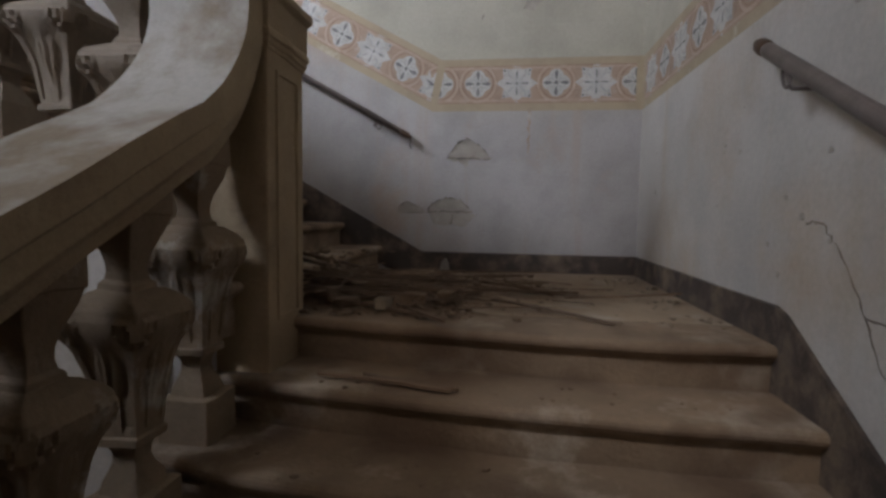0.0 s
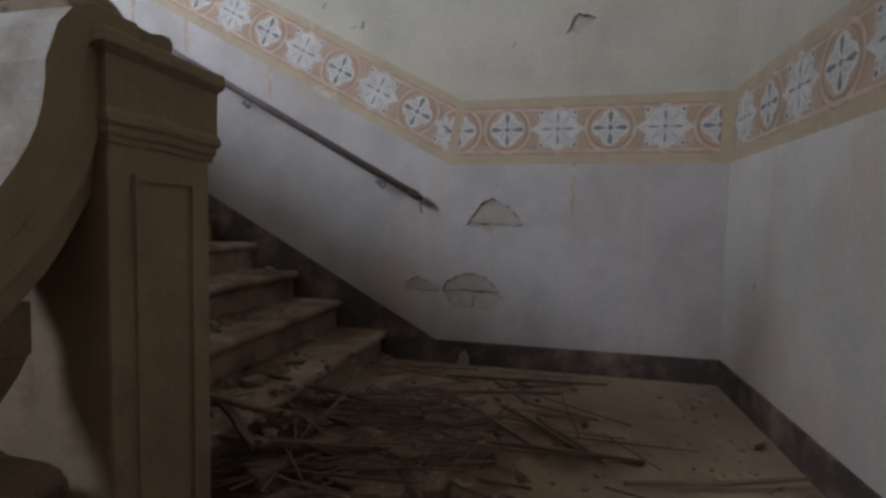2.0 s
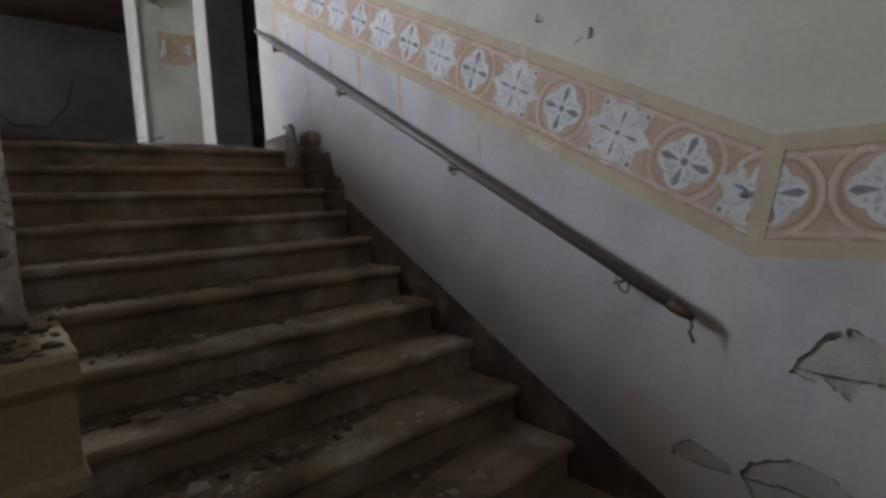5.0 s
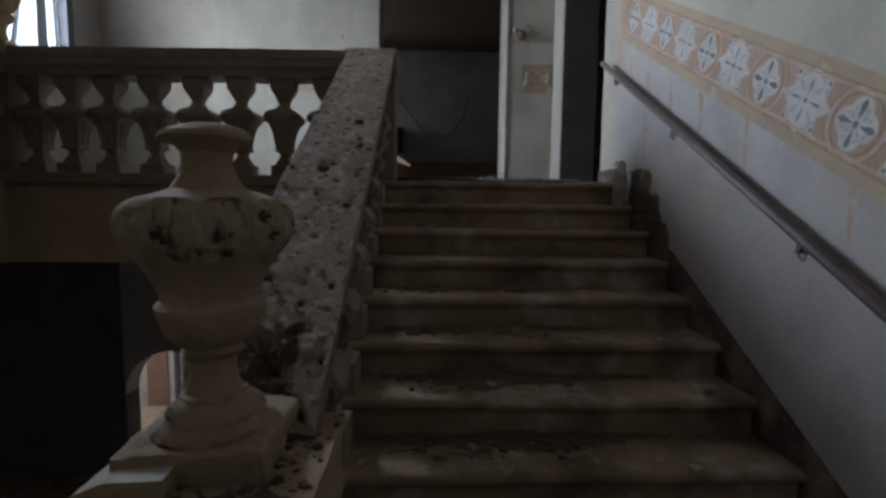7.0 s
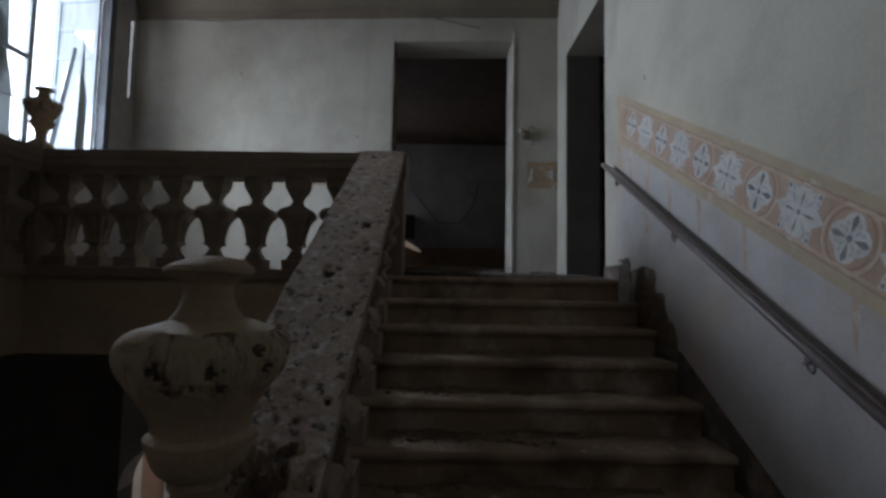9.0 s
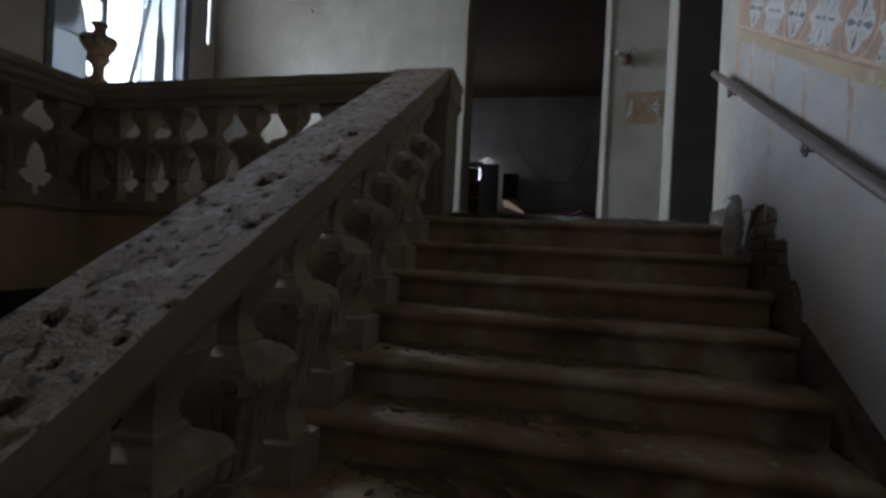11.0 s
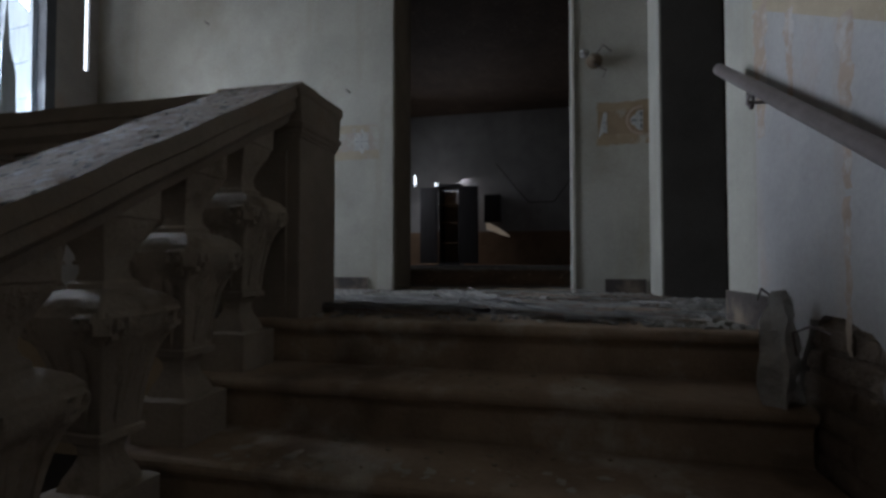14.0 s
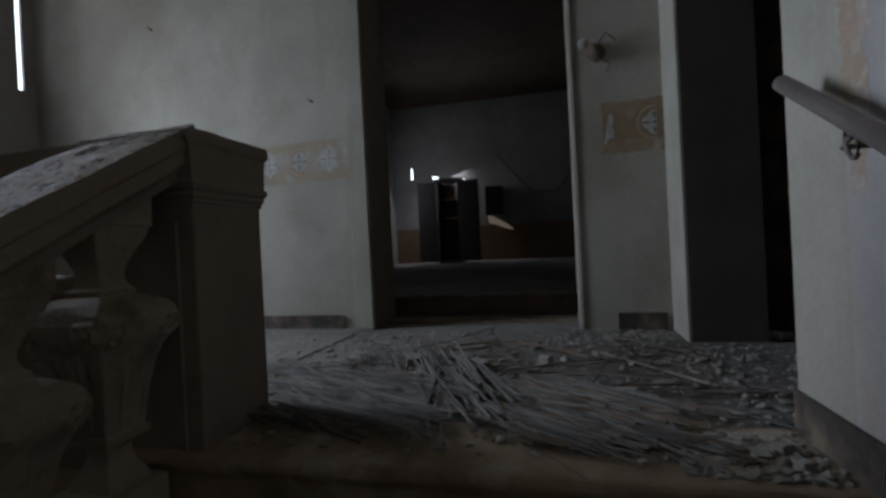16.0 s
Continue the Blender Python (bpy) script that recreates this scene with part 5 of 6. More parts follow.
for k in range(6):
    bm = bmesh.new()
    z, tall = (lh - 0.05) * k / 6 + 0.05, (lh - 0.05) / 6 - 0.05
    if k == 4:
        extrude(bm, [(0.055, z), (lw - 0.06, z), (lw - 0.06, z + tall), (0.30, z + tall), (0.12, z + 0.12)], "y", -0.006, 0.006)
    else:
        box(bm, (0.055, -0.006, z), (lw - 0.06, 0.006, z + tall))
    bmesh.ops.transform(bm, matrix=leaf_m, verts=bm.verts)
    part("shutter_panel", bm, SHUTTER, leaf)
bm = bmesh.new()
tube(bm, [(-5.50, SY - 0.05, 2.6), (-5.82, SY - 0.07, 4.0)], [0.035, 0.022], 4)
part("broken_slat", bm, SHUTTER, win, "broken slat leaning in the opening")
bm = bmesh.new()
extrude(bm, [(-5.86, WIN_SILL + 0.07), (-6.02, WIN_SILL + 0.07), (-6.00, 3.55), (-5.95, 3.75), (-5.92, 4.18), (-5.89, 3.75)], "y", SY - 0.075, SY - 0.05)
part("split_board", bm, SHUTTER, win, "split shutter board ending in a splinter")
bm = bmesh.new()
box(bm, (-15.0, -6.9, 1.3), (-3.0, -6.88, 8.0))
tagged(put_bm("backdrop_window", bm, glow), "white overcast daylight outside the window", "backdrop", kind="structure")

# ---- the room beyond ----
ward = thing("wardrobe", "dark wooden wardrobe with open doors in the far room", "wardrobe")
FZ = TOP + 0.16
bm = bmesh.new()
for lo, hi in (((-15.3, -3.45, FZ), (-14.75, -3.41, 3.82)), ((-15.3, -2.96, FZ), (-14.75, -2.92, 3.82)),
               ((-15.35, -3.5, 3.82), (-14.70, -2.88, 3.9)), ((-15.3, -3.41, FZ), (-14.75, -2.96, FZ + 0.08))):
    box(bm, lo, hi)
part("carcass", bm, DARK_WOOD, ward)
bm = bmesh.new()
extrude(bm, [(-3.41, FZ + 0.08), (-2.96, FZ + 0.08), (-2.96, 3.42), (-3.09, 3.42), (-3.09, 3.80), (-3.41, 3.80)], "x", -15.29, -15.275)
part("back_panel", bm, WAINSCOT, ward, "warm brown back panel with a gap at the top")
for z in (2.45, 2.95, 3.4):
    bm = bmesh.new()
    box(bm, (-15.26, -3.41, z), (-14.85, -2.96, z + 0.025))
    part("shelf", bm, WAINSCOT, ward)
for y0, y1, dx in ((-3.90, -3.45, 0.06), (-2.92, -2.44, 0.10)):
    bm = bmesh.new()
    box(bm, (-14.75 + dx - 0.02, y0, FZ + 0.05), (-14.75 + dx + 0.015, y1, 3.82))
    door = part("door", bm, DARK_WOOD, ward)
    bm = bmesh.new()
    for a, b in ((FZ + 0.15, 2.75), (2.85, 3.72)):
        box(bm, (-14.75 + dx + 0.014, y0 + 0.07, a), (-14.75 + dx + 0.024, y1 - 0.07, b))
    part("raised_panel", bm, DARK_WOOD, door)
cupboard = thing("wall_cabinet", "dark plain cabinet hung on the far room's wall beside the wardrobe", "cabinet")
bm = bmesh.new()
box(bm, (-15.99, -2.44, 3.02), (-15.62, -2.02, 3.74))
bevel(bm, 0.01, 1)
part("body", bm, DARK_WOOD, cupboard)
bm = bmesh.new()
box(bm, (-15.625, -2.41, 3.06), (-15.60, -2.05, 3.70))
part("door", bm, DARK_WOOD, cupboard)
room_slits = structure("window_2", "glowing slits of daylight on the far room's end wall", "window")
# thin glowing slabs put bright slits of light on the closed end wall
for y0, y1, za, zb in ((-3.84, -3.70, 4.05, 4.14), (-3.66, -3.60, 4.00, 4.08), (-3.16, -2.92, 3.97, 4.03), (-4.42, -4.39, 4.10, 4.40), (-3.16, -3.09, 3.46, 3.92), (-3.70, -3.65, 2.06, 2.92)):
    bm = bmesh.new()
    extrude(bm, [(y0, za + 0.02), (y1, za), (y1, zb - 0.03), (y0, zb)], "x", RX0 + 0.003, RX0 + 0.008)
    part("pane", bm, glow, room_slits)

# glowing sheet in the shape of the sunlit wall patch
bm = bmesh.new()
extrude(bm, [(-2.44, 3.06), (-2.30, 3.00), (-2.10, 2.89), (-1.94, 2.78), (-1.82, 2.68), (-1.80, 2.64), (-2.05, 2.71), (-2.25, 2.80), (-2.42, 2.84)], "x", RX0 + 0.013, RX0 + 0.016)
part("sun_gap", bm, dim, room_slits, "dim warm patch of sunlight on the wall, drawn as a glow")

# ---- small things on the landing wall ----
sw = thing("wall_lamp_socket", "old broken lamp socket with wires on the wall pier", "lamp socket")
sx, sy, sz = far_x(-0.36), -0.36, 3.40
bm = bmesh.new()
lathe(bm, [(0.055, 0.0), (0.058, 0.012), (0.045, 0.022), (0.03, 0.03), (0.022, 0.055), (0.028, 0.065), (0.02, 0.078)], steps=18)
bmesh.ops.transform(bm, matrix=Matrix.Translation((sx, sy, sz)) @ Matrix.Rotation(radians(90), 4, "Y"), verts=bm.verts)
part("rose", bm, BROWN_RUBBLE, sw, smooth=True)
bm = bmesh.new()
lathe(bm, [(0.012, 0.0), (0.03, 0.012), (0.034, 0.03), (0.02, 0.05)], steps=14)
bmesh.ops.transform(bm, matrix=Matrix.Translation((sx + 0.05, sy - 0.07, sz + 0.03)) @ Matrix.Rotation(radians(70), 4, "Y"), verts=bm.verts)
part("glass_bulb", bm, RAG, sw, smooth=True)
for path in ([(sx + 0.03, sy, sz + 0.02), (sx + 0.04, sy + 0.06, sz + 0.10), (sx + 0.01, sy + 0.12, sz + 0.06)], [(sx + 0.03, sy, sz - 0.03), (sx + 0.03, sy + 0.08, sz - 0.08), (sx + 0.01, sy + 0.06, sz - 0.12)]):
    bm = bmesh.new()
    tube(bm, path, 0.006, 6)
    part("wire", bm, IRON, sw)
cable = thing("ceiling_cable", "slack dark cable hanging along the landing cornice", "cable")
bm = bmesh.new()
pts = []
for i in range(25):
    f = i / 24
    y = -4.9 + 4.0 * f
    pts.append((far_x(y) + 0.05 + 0.1 * math.sin(f * 3), y, 4.86 - 0.10 * math.sin(f * math.pi * 2.2) - 0.16 * f))
tube(bm, pts, 0.008, 6)
part("wire", bm, IRON, cable)
for y, z, s in ((-3.70, 4.12, 0.022), (-2.29, 3.36, 0.02)):
    nail = thing("nail", "bent rusty nail stuck in the landing wall", "nail", "nails in the walls")
    bm = bmesh.new()
    tube(bm, [(far_x(y) - 0.02, y, z), (far_x(y) + 0.03, y, z + 0.004), (far_x(y) + 0.032, y - s, z + s)], 0.006, 6)
    part("shank", bm, IRON, nail)
for x, z in ((-2.11, 1.96), (-1.045, 1.68), (-4.03, 3.06)):
    nail = thing("nail", "rusty nail and chipped plaster on the stair wall", "nail", "nails in the walls")
    bm = bmesh.new()
    tube(bm, [(x, 0.02, z), (x, -0.012, z), (x + 0.012, -0.014, z + 0.022)], 0.0035, 6)
    part("shank", bm, IRON, nail)

tag = thing("metal_tag", "small grey bent metal tag stuck in the stair wall", "metal tag")
bm = bmesh.new()
extrude(bm, [(-1.892, 1.836), (-1.879, 1.839), (-1.874, 1.871), (-1.881, 1.872)], "y", -0.010, 0.004)
bevel(bm, 0.0015, 1)
part("plate", bm, FRIEZE_SOFT, tag)
scratch = structure("trim_crack_north", "short dark scratch in the wall plaster", "crack")
bm = bmesh.new()
tube(bm, [(-1.953, -0.001, 1.834), (-1.938, -0.001, 1.838), (-1.925, -0.001, 1.844), (-1.909, -0.001, 1.848)], [0.0006, 0.0018, 0.0016, 0.0008], 5)
part("scratch", bm, SKIRT_AND_SHADE, scratch)

# crack and chips in the plaster of the east wall
crack = structure("trim_crack_east", "jagged crack with chipped edges in the plaster", "crack")


def fissure(points, width, seed):
    rng = random.Random(seed)
    bm = bmesh.new()
    line = []
    for a, b in zip(points, points[1:]):
        line += [Vector(a).lerp(Vector(b), j / 6) + Vector((0, rng.uniform(-.006, .006), rng.uniform(-.006, .006))) for j in range(6)]
    tube(bm, line, [width * rng.uniform(0.4, 1.3) for _ in line], 5)
    part("fissure", bm, SKIRT_AND_SHADE, crack)


fissure([(0.0, -1.87, 0.38), (0.0, -1.94, 0.39), (0.0, -2.01, 0.33), (0.0, -2.08, 0.25), (0.0, -2.14, 0.16), (0.0, -2.3, 0.15)], 0.0026, 1)
fissure([(0.0, -2.14, 0.16), (0.0, -2.2, 0.05), (0.0, -2.32, -0.05)], 0.003, 2)
patch_dark_lines = structure("trim_crack_north", "dark cracks and drawn edge shade along the fallen plaster patches", "crack")


def dark_line_n(points, width, seed):
    rng = random.Random(seed)
    bm = bmesh.new()
    line = []
    for (xa, za), (xb, zb) in zip(points, points[1:]):
        line += [Vector((xa + (xb - xa) * j / 5 + rng.uniform(-.005, .005), 0.004, za + (zb - za) * j / 5 + rng.uniform(-.005, .005))) for j in range(5)]
    tube(bm, line, [width * rng.uniform(0.15, 0.75) for _ in line], 5)
    part("fissure", bm, SKIRT_AND_SHADE, patch_dark_lines)


# cracks, and lines on the upper outlines that draw the broken edge's shade
dark_line_n([(-1.62, 0.385), (-1.42, 0.395), (-1.25, 0.405), (-1.10, 0.40), (-1.03, 0.37)], 0.0065, 5)
dark_line_n([(-1.40, 0.39), (-1.37, 0.45), (-1.28, 0.50), (-1.18, 0.49), (-1.10, 0.41)], 0.006, 6)
dark_line_n([(-1.60, 0.44), (-1.53, 0.47), (-1.44, 0.42)], 0.005, 7)
dark_line_n([(-1.28, 0.77), (-1.10, 0.765), (-0.95, 0.755)], 0.0065, 8)
dark_line_n([(-1.27, 0.77), (-1.21, 0.86), (-1.14, 0.90), (-1.06, 0.87), (-0.97, 0.77)], 0.006, 9)
dark_line_n([(-1.24, 0.30), (-1.22, 0.40)], 0.005, 10)
dark_line_n([(-0.79, 1.74), (-0.73, 1.83), (-0.64, 1.81)], 0.006, 11)
dark_line_n([(-1.05, 0.375), (-0.98, 0.36)], 0.004, 12)
rng = random.Random(12)
for i in range(14):
    y, z = rng.uniform(-2.2, -0.3), rng.uniform(0.15, 0.95)
    bm = bmesh.new()
    r = rng.uniform(0.006, 0.016)
    bmesh.ops.create_icosphere(bm, subdivisions=1, radius=r)
    for v in bm.verts:
        v.co = Vector((v.co.x * 0.3 + 0.001, v.co.y * rng.uniform(.7, 1.6) + y, v.co.z * rng.uniform(.7, 1.4) + z))
    part("chip", bm, BARE_PLASTER, crack)


# ---- fallen masonry at the top of the stair ----
breach = structure("trim_breach_north", "stair-stepped breach in the plaster showing brown masonry", "masonry")
bm = bmesh.new()
box(bm, (-4.36, 0.022, 0.90), (-3.44, 0.0295, 1.86))
part("mortar_bed", bm, BRICK, breach)
bm = bmesh.new()
box(bm, (-0.118, -0.008, -0.026), (0.118, 0.008, 0.026))
bevel(bm, 0.004, 1)
wobble(bm, 0.004, 22, 4.0)
BRICKS = bpy.data.meshes.new("brick")
bm.to_mesh(BRICKS)
bm.free()
BRICKS.materials.append(BRICK)
rng = random.Random(3)
for row in range(15):
    for i in range(4):
        x = -4.30 + 0.25 * i + (0.125 if row % 2 else 0.0)
        if not any(inside((x + d, 0.93 + 0.064 * row), BREACH) for d in (-0.10, 0.0, 0.10)):
            continue
        ob = new("brick", BRICKS)
        ob.location = (-4.30 + 0.25 * i + (0.125 if row % 2 else 0.0) + rng.uniform(-0.012, 0.012), 0.019 + rng.uniform(-0.002, 0.003), 0.93 + 0.064 * row)
        ob.rotation_euler = (rng.uniform(-0.06, 0.06), rng.uniform(-0.03, 0.03), rng.uniform(-0.03, 0.03))
        ob.parent = breach
flake = thing("plaster_lump", "lump of grey-white plaster standing broken at the stair top", "plaster lump")
bm = bmesh.new()
out = ragged([(-0.045, 0.0), (-0.05, 0.07), (-0.036, 0.12), (-0.06, 0.155), (-0.045, 0.20), (-0.05, 0.235), (-0.012, 0.29), (0.004, 0.295), (0.022, 0.255), (0.038, 0.20), (0.036, 0.16), (0.058, 0.12), (0.052, 0.05), (0.046, 0.0)], 6, 0.005, 3)
extrude(bm, out, "y", -0.055, 0.045)
bmesh.ops.triangulate(bm, faces=[f for f in bm.faces if len(f.verts) > 4])
cut_grid(bm, 0.025, (0, 2))
cut_grid(bm, 0.03, (1,))
for v in bm.verts:
    f = min(1.0, max(0.0, v.co.z / 0.295))
    v.co.y *= 1.0 - 0.55 * f ** 1.4
wobble(bm, 0.022, 13, 4.0)
wobble(bm, 0.010, 34, 7.0)
for v in bm.verts:
    v.co.z = max(v.co.z, 0.0)
bmesh.ops.transform(bm, matrix=Matrix.Translation((-4.20, -0.075, 10 * RISER)) @ Matrix.Rotation(radians(40), 4, "Z") @ Matrix.Diagonal((0.72, 0.6, 1.0, 1.0)), verts=bm.verts)
part("lump", bm, RAG, flake)
bm = bmesh.new()
tube(bm, [(-4.31, -0.03, 1.80), (-4.30, -0.06, 1.86), (-4.28, -0.09, 1.88), (-4.25, -0.11, 1.85)], 0.003, 6)
part("bent_wire", bm, IRON, flake)
bm = bmesh.new()
tube(bm, [(-4.15, -0.06, 1.72), (-4.12, -0.08, 1.78), (-4.08, -0.06, 1.80), (-4.03, -0.04, 1.79)], 0.003, 6)
part("bent_wire", bm, IRON, flake)


# ---- debris ----
def stick_mesh(name, length, width, thick, seed, m):
    rng = random.Random(seed)
    bm = bmesh.new()
    n = 7
    rings = []
    bow = rng.uniform(-0.02, 0.02)
    for i in range(n):
        f = i / (n - 1)
        w = width * rng.uniform(0.75, 1.1) * (0.45 if i in (0, n - 1) else 1)
        y = bow * math.sin(f * math.pi) + rng.uniform(-.003, .003)
        rings.append([bm.verts.new(((f - .5) * length, y + a * w, b * thick)) for a, b in ((-.5, 0), (.5, 0), (.5, 1), (-.5, 1))])
    for a, b in zip(rings, rings[1:]):
        for j in range(4):
            bm.faces.new((a[j], a[(j + 1) % 4], b[(j + 1) % 4], b[j]))
    bm.faces.new(rings[0][::-1]), bm.faces.new(rings[-1])
    me = bpy.data.meshes.new(name)
    bmesh.ops.recalc_face_normals(bm, faces=bm.faces)
    bm.to_mesh(me)
    bm.free()
    me.materials.append(m)
    return me


LATHS = [stick_mesh("wooden_lath", 1.0, 0.018, 0.010, s, LATH) for s in range(6)]
long_ones = [((-1.37, -0.97), (-0.50, -1.00)), ((-0.58, -1.15), (-0.04, -1.01)), ((-0.90, -1.33), (-0.46, -1.61)), ((-1.40, -1.23), (-1.05, -1.75)),
             ((-1.55, -0.75), (-1.05, -1.20)), ((-1.25, -0.55), (-0.85, -0.95)), ((-1.0, -0.60), (-0.72, -0.95)), ((-1.5, -1.30), (-0.95, -1.15)),
             ((-1.58, -1.45), (-1.15, -1.60)), ((-1.45, -0.50), (-0.75, -0.42)), ((-1.3, -0.30), (-0.55, -0.28)), ((-0.85, -0.75), (-0.62, -1.02))]
leaning = [((-1.95, -1.30, 0.172), (-1.36, -1.05, 0.05)), ((-1.90, -1.50, 0.172), (-1.28, -1.20, 0.055)), ((-2.15, -1.42, 0.33), (-1.62, -1.30, 0.17)), ((-1.85, -0.98, 0.172), (-1.42, -0.80, 0.03)), ((-2.05, -1.15, 0.20), (-1.55, -1.52, 0.172))]
for i, (a, b) in enumerate(leaning):
    a, b = Vector(a), Vector(b)
    ob = new("wooden_lath", LATHS[(i + 2) % 6])
    d = b - a
    ob.matrix_world = Matrix.Translation((a + b) / 2) @ d.to_track_quat("X", "Z").to_matrix().to_4x4() @ Matrix.Diagonal((d.length, 1.5, 1.4, 1.0))
    tagged(ob, "brown splintered lath leaning from the first steps onto the landing", "lath", "fallen laths")
for i, ((xa, ya), (xb, yb)) in enumerate(long_ones):
    a, b = Vector((xa, ya, 0.006 + 0.012 * (i % 3))), Vector((xb, yb, 0.006 + 0.014 * ((i + 1) % 3)))
    ob = new("wooden_lath", LATHS[i % 6])
    d = b - a
    ob.matrix_world = Matrix.Translation((a + b) / 2) @ d.to_track_quat("X", "Z").to_matrix().to_4x4() @ Matrix.Diagonal((d.length, 1.0, 1.0, 1.0))
    tagged(ob, "brown splintered wooden lath lying on the stair landing", "lath", "fallen laths")


def scatter_sticks(name, label, boxes, count, size, seed, m, lift=0.004):
    """A litter of thin sticks: each box is (x0, x1, y0, y1, z, angle, spread, share)."""
    rng = random.Random(seed)
    verts, faces = [], []
    for x0, x1, y0, y1, z, angle, spread, share in boxes:
        for _ in range(int(count * share)):
            c = Vector((rng.uniform(x0, x1), rng.uniform(y0, y1), z + lift + rng.uniform(0, 0.03) * share ** 0.3))
            a = radians(angle + rng.gauss(0, spread))
            length, r = rng.uniform(*size[0]), rng.uniform(*size[1])
            tilt = rng.gauss(0, 0.03)
            d = Vector((math.cos(a), math.sin(a), tilt)) * length / 2
            n = Vector((-math.sin(a), math.cos(a), 0)) * r
            up = Vector((0, 0, r * 1.3))
            k = len(verts)
            for e in (-1, 1):
                for s, h in ((-1, 0), (1, 0), (0.7, 1), (-0.7, 1)):
                    q = c + d * e + n * s + up * h
                    q.z = max(q.z, z + 0.001)
                    verts.append(q)
            faces += [(k, k + 1, k + 5, k + 4), (k + 1, k + 2, k + 6, k + 5), (k + 2, k + 3, k + 7, k + 6), (k + 3, k, k + 4, k + 7), (k, k + 3, k + 2, k + 1), (k + 4, k + 5, k + 6, k + 7)]
    me = bpy.data.meshes.new(name)
    me.from_pydata(verts, [], faces)
    me.materials.append(m)
    return tagged(new(name, me), label, "debris", kind="stuff")


def scatter_lumps(name, label, boxes, count, size, seed, m, flat=0.55):
    rng = random.Random(seed)
    verts, faces = [], []
    base = bmesh.new()
    bmesh.ops.create_icosphere(base, subdivisions=1, radius=1)
    bv, bf = [v.co.copy() for v in base.verts], [[v.index for v in f.verts] for f in base.faces]
    base.free()
    for x0, x1, y0, y1, z, share in boxes:
        for _ in range(int(count * share)):
            r = size[0] + (size[1] - size[0]) * rng.random() ** 3
            c = Vector((rng.uniform(x0, x1), rng.uniform(y0, y1), z + r * flat * 0.5))
            turn = Matrix.Rotation(rng.uniform(0, 6.3), 3, "Z")
            sx, sy, szz = r * rng.uniform(.7, 1.5), r * rng.uniform(.6, 1.1), r * flat * rng.uniform(.6, 1.2)
            k = len(verts)
            for v in bv:
                j = 1 + rng.uniform(-.28, .28)
                q = c + turn @ Vector((v.x * sx * j, v.y * sy * j, v.z * szz * j))
                q.z = max(q.z, z - 0.002)
                verts.append(q)
            faces += [[k + i for i in f] for f in bf]
    me = bpy.data.meshes.new(name)
    me.from_pydata(verts, [], faces)
    me.materials.append(m)
    return tagged(new(name, me), label, "rubble", kind="stuff")


scatter_sticks("lath_litter", "heap of brown laths and reeds on the lower landing", [(-1.60, -1.0, -1.42, -0.7, 0.03, 20, 40, 0.22), (-1.5, -0.5, -0.95, -0.15, 0.0, 5, 30, 0.14), (-1.1, -0.5, -1.5, -0.5, 0.0, 150, 30, 0.06), (-1.68, -1.25, -1.5, -0.7, 0.05, 15, 30, 0.30), (-1.75, -1.45, -1.45, -0.9, 0.09, 10, 35, 0.16)], 210, ((0.12, 0.62), (0.0022, 0.005)), 5, LATH)
bm = bmesh.new()
bmesh.ops.create_grid(bm, x_segments=60, y_segments=60, size=0.5)
for v in bm.verts:
    u, w = v.co.x * 2, v.co.y * 2
    fall = max(0.0, 1.0 - (u * u + w * w) ** 0.9)
    v.co = Vector((-1.40 + 0.52 * u, -1.08 + 0.50 * w, 0.0))
    v.co.z = 0.075 * fall ** 1.3 * (0.75 + 0.5 * noise.noise(v.co * 5.0)) + 0.016 * fall ** 0.5 * noise.noise(v.co * 22.0) - 0.003
tagged(put_bm("dirt_heap", bm, DIRT, smooth=True), "low heap of brown plaster dirt under the fallen laths", "dirt", kind="stuff")
scatter_lumps("rubble_heap", "dirty rubble and plaster crumbs on the lower landing", [(-1.62, -0.95, -1.65, -0.5, 0.01, 0.6), (-1.5, -0.6, -1.6, -0.1, 0.0, 0.08), (-2.1, -1.5, -1.5, -0.5, 0.16, 0.15)], 800, (0.003, 0.026), 6, BROWN_RUBBLE)
chunks = [(-1.38, -1.36, 0.10), (-1.50, -1.22, 0.13), (-1.42, -1.06, 0.10), (-1.58, -1.42, 0.12), (-1.60, -1.08, 0.11), (-1.30, -0.88, 0.06), (-1.12, -1.38, 0.06), (-1.52, -0.92, 0.09), (-1.26, -1.18, 0.07), (-1.47, -1.50, 0.09), (-1.22, -1.44, 0.10), (-1.10, -1.36, 0.085), (-1.33, -1.50, 0.08), (-0.10, -0.75, 0.05), (-0.12, -1.15, 0.04)]
def block_chunk(name, x, y, z, r, seed, m, label):
    """An angular lump of broken plaster."""
    rng = random.Random(seed)
    bm = bmesh.new()
    box(bm, (-r * 1.1, -r * 0.85, 0.0), (r * 1.1, r * 0.85, r * rng.uniform(0.7, 1.1)))
    for v in bm.verts:
        v.co += Vector((rng.uniform(-.35, .35) * r, rng.uniform(-.35, .35) * r, rng.uniform(0, .3) * r if v.co.z > 0.01 else 0))
    bevel(bm, r * 0.12, 1)
    wobble(bm, r * 0.22, 14, seed)
    bmesh.ops.transform(bm, matrix=Matrix.Translation((x, y, z)) @ Matrix.Rotation(rng.uniform(0, 6.3), 4, "Z"), verts=bm.verts)
    low = min(v.co.z for v in bm.verts)
    for v in bm.verts:
        v.co.z += z - low - 0.001
    tagged(put_bm(name, bm, m), label, "rubble", "plaster chunks")


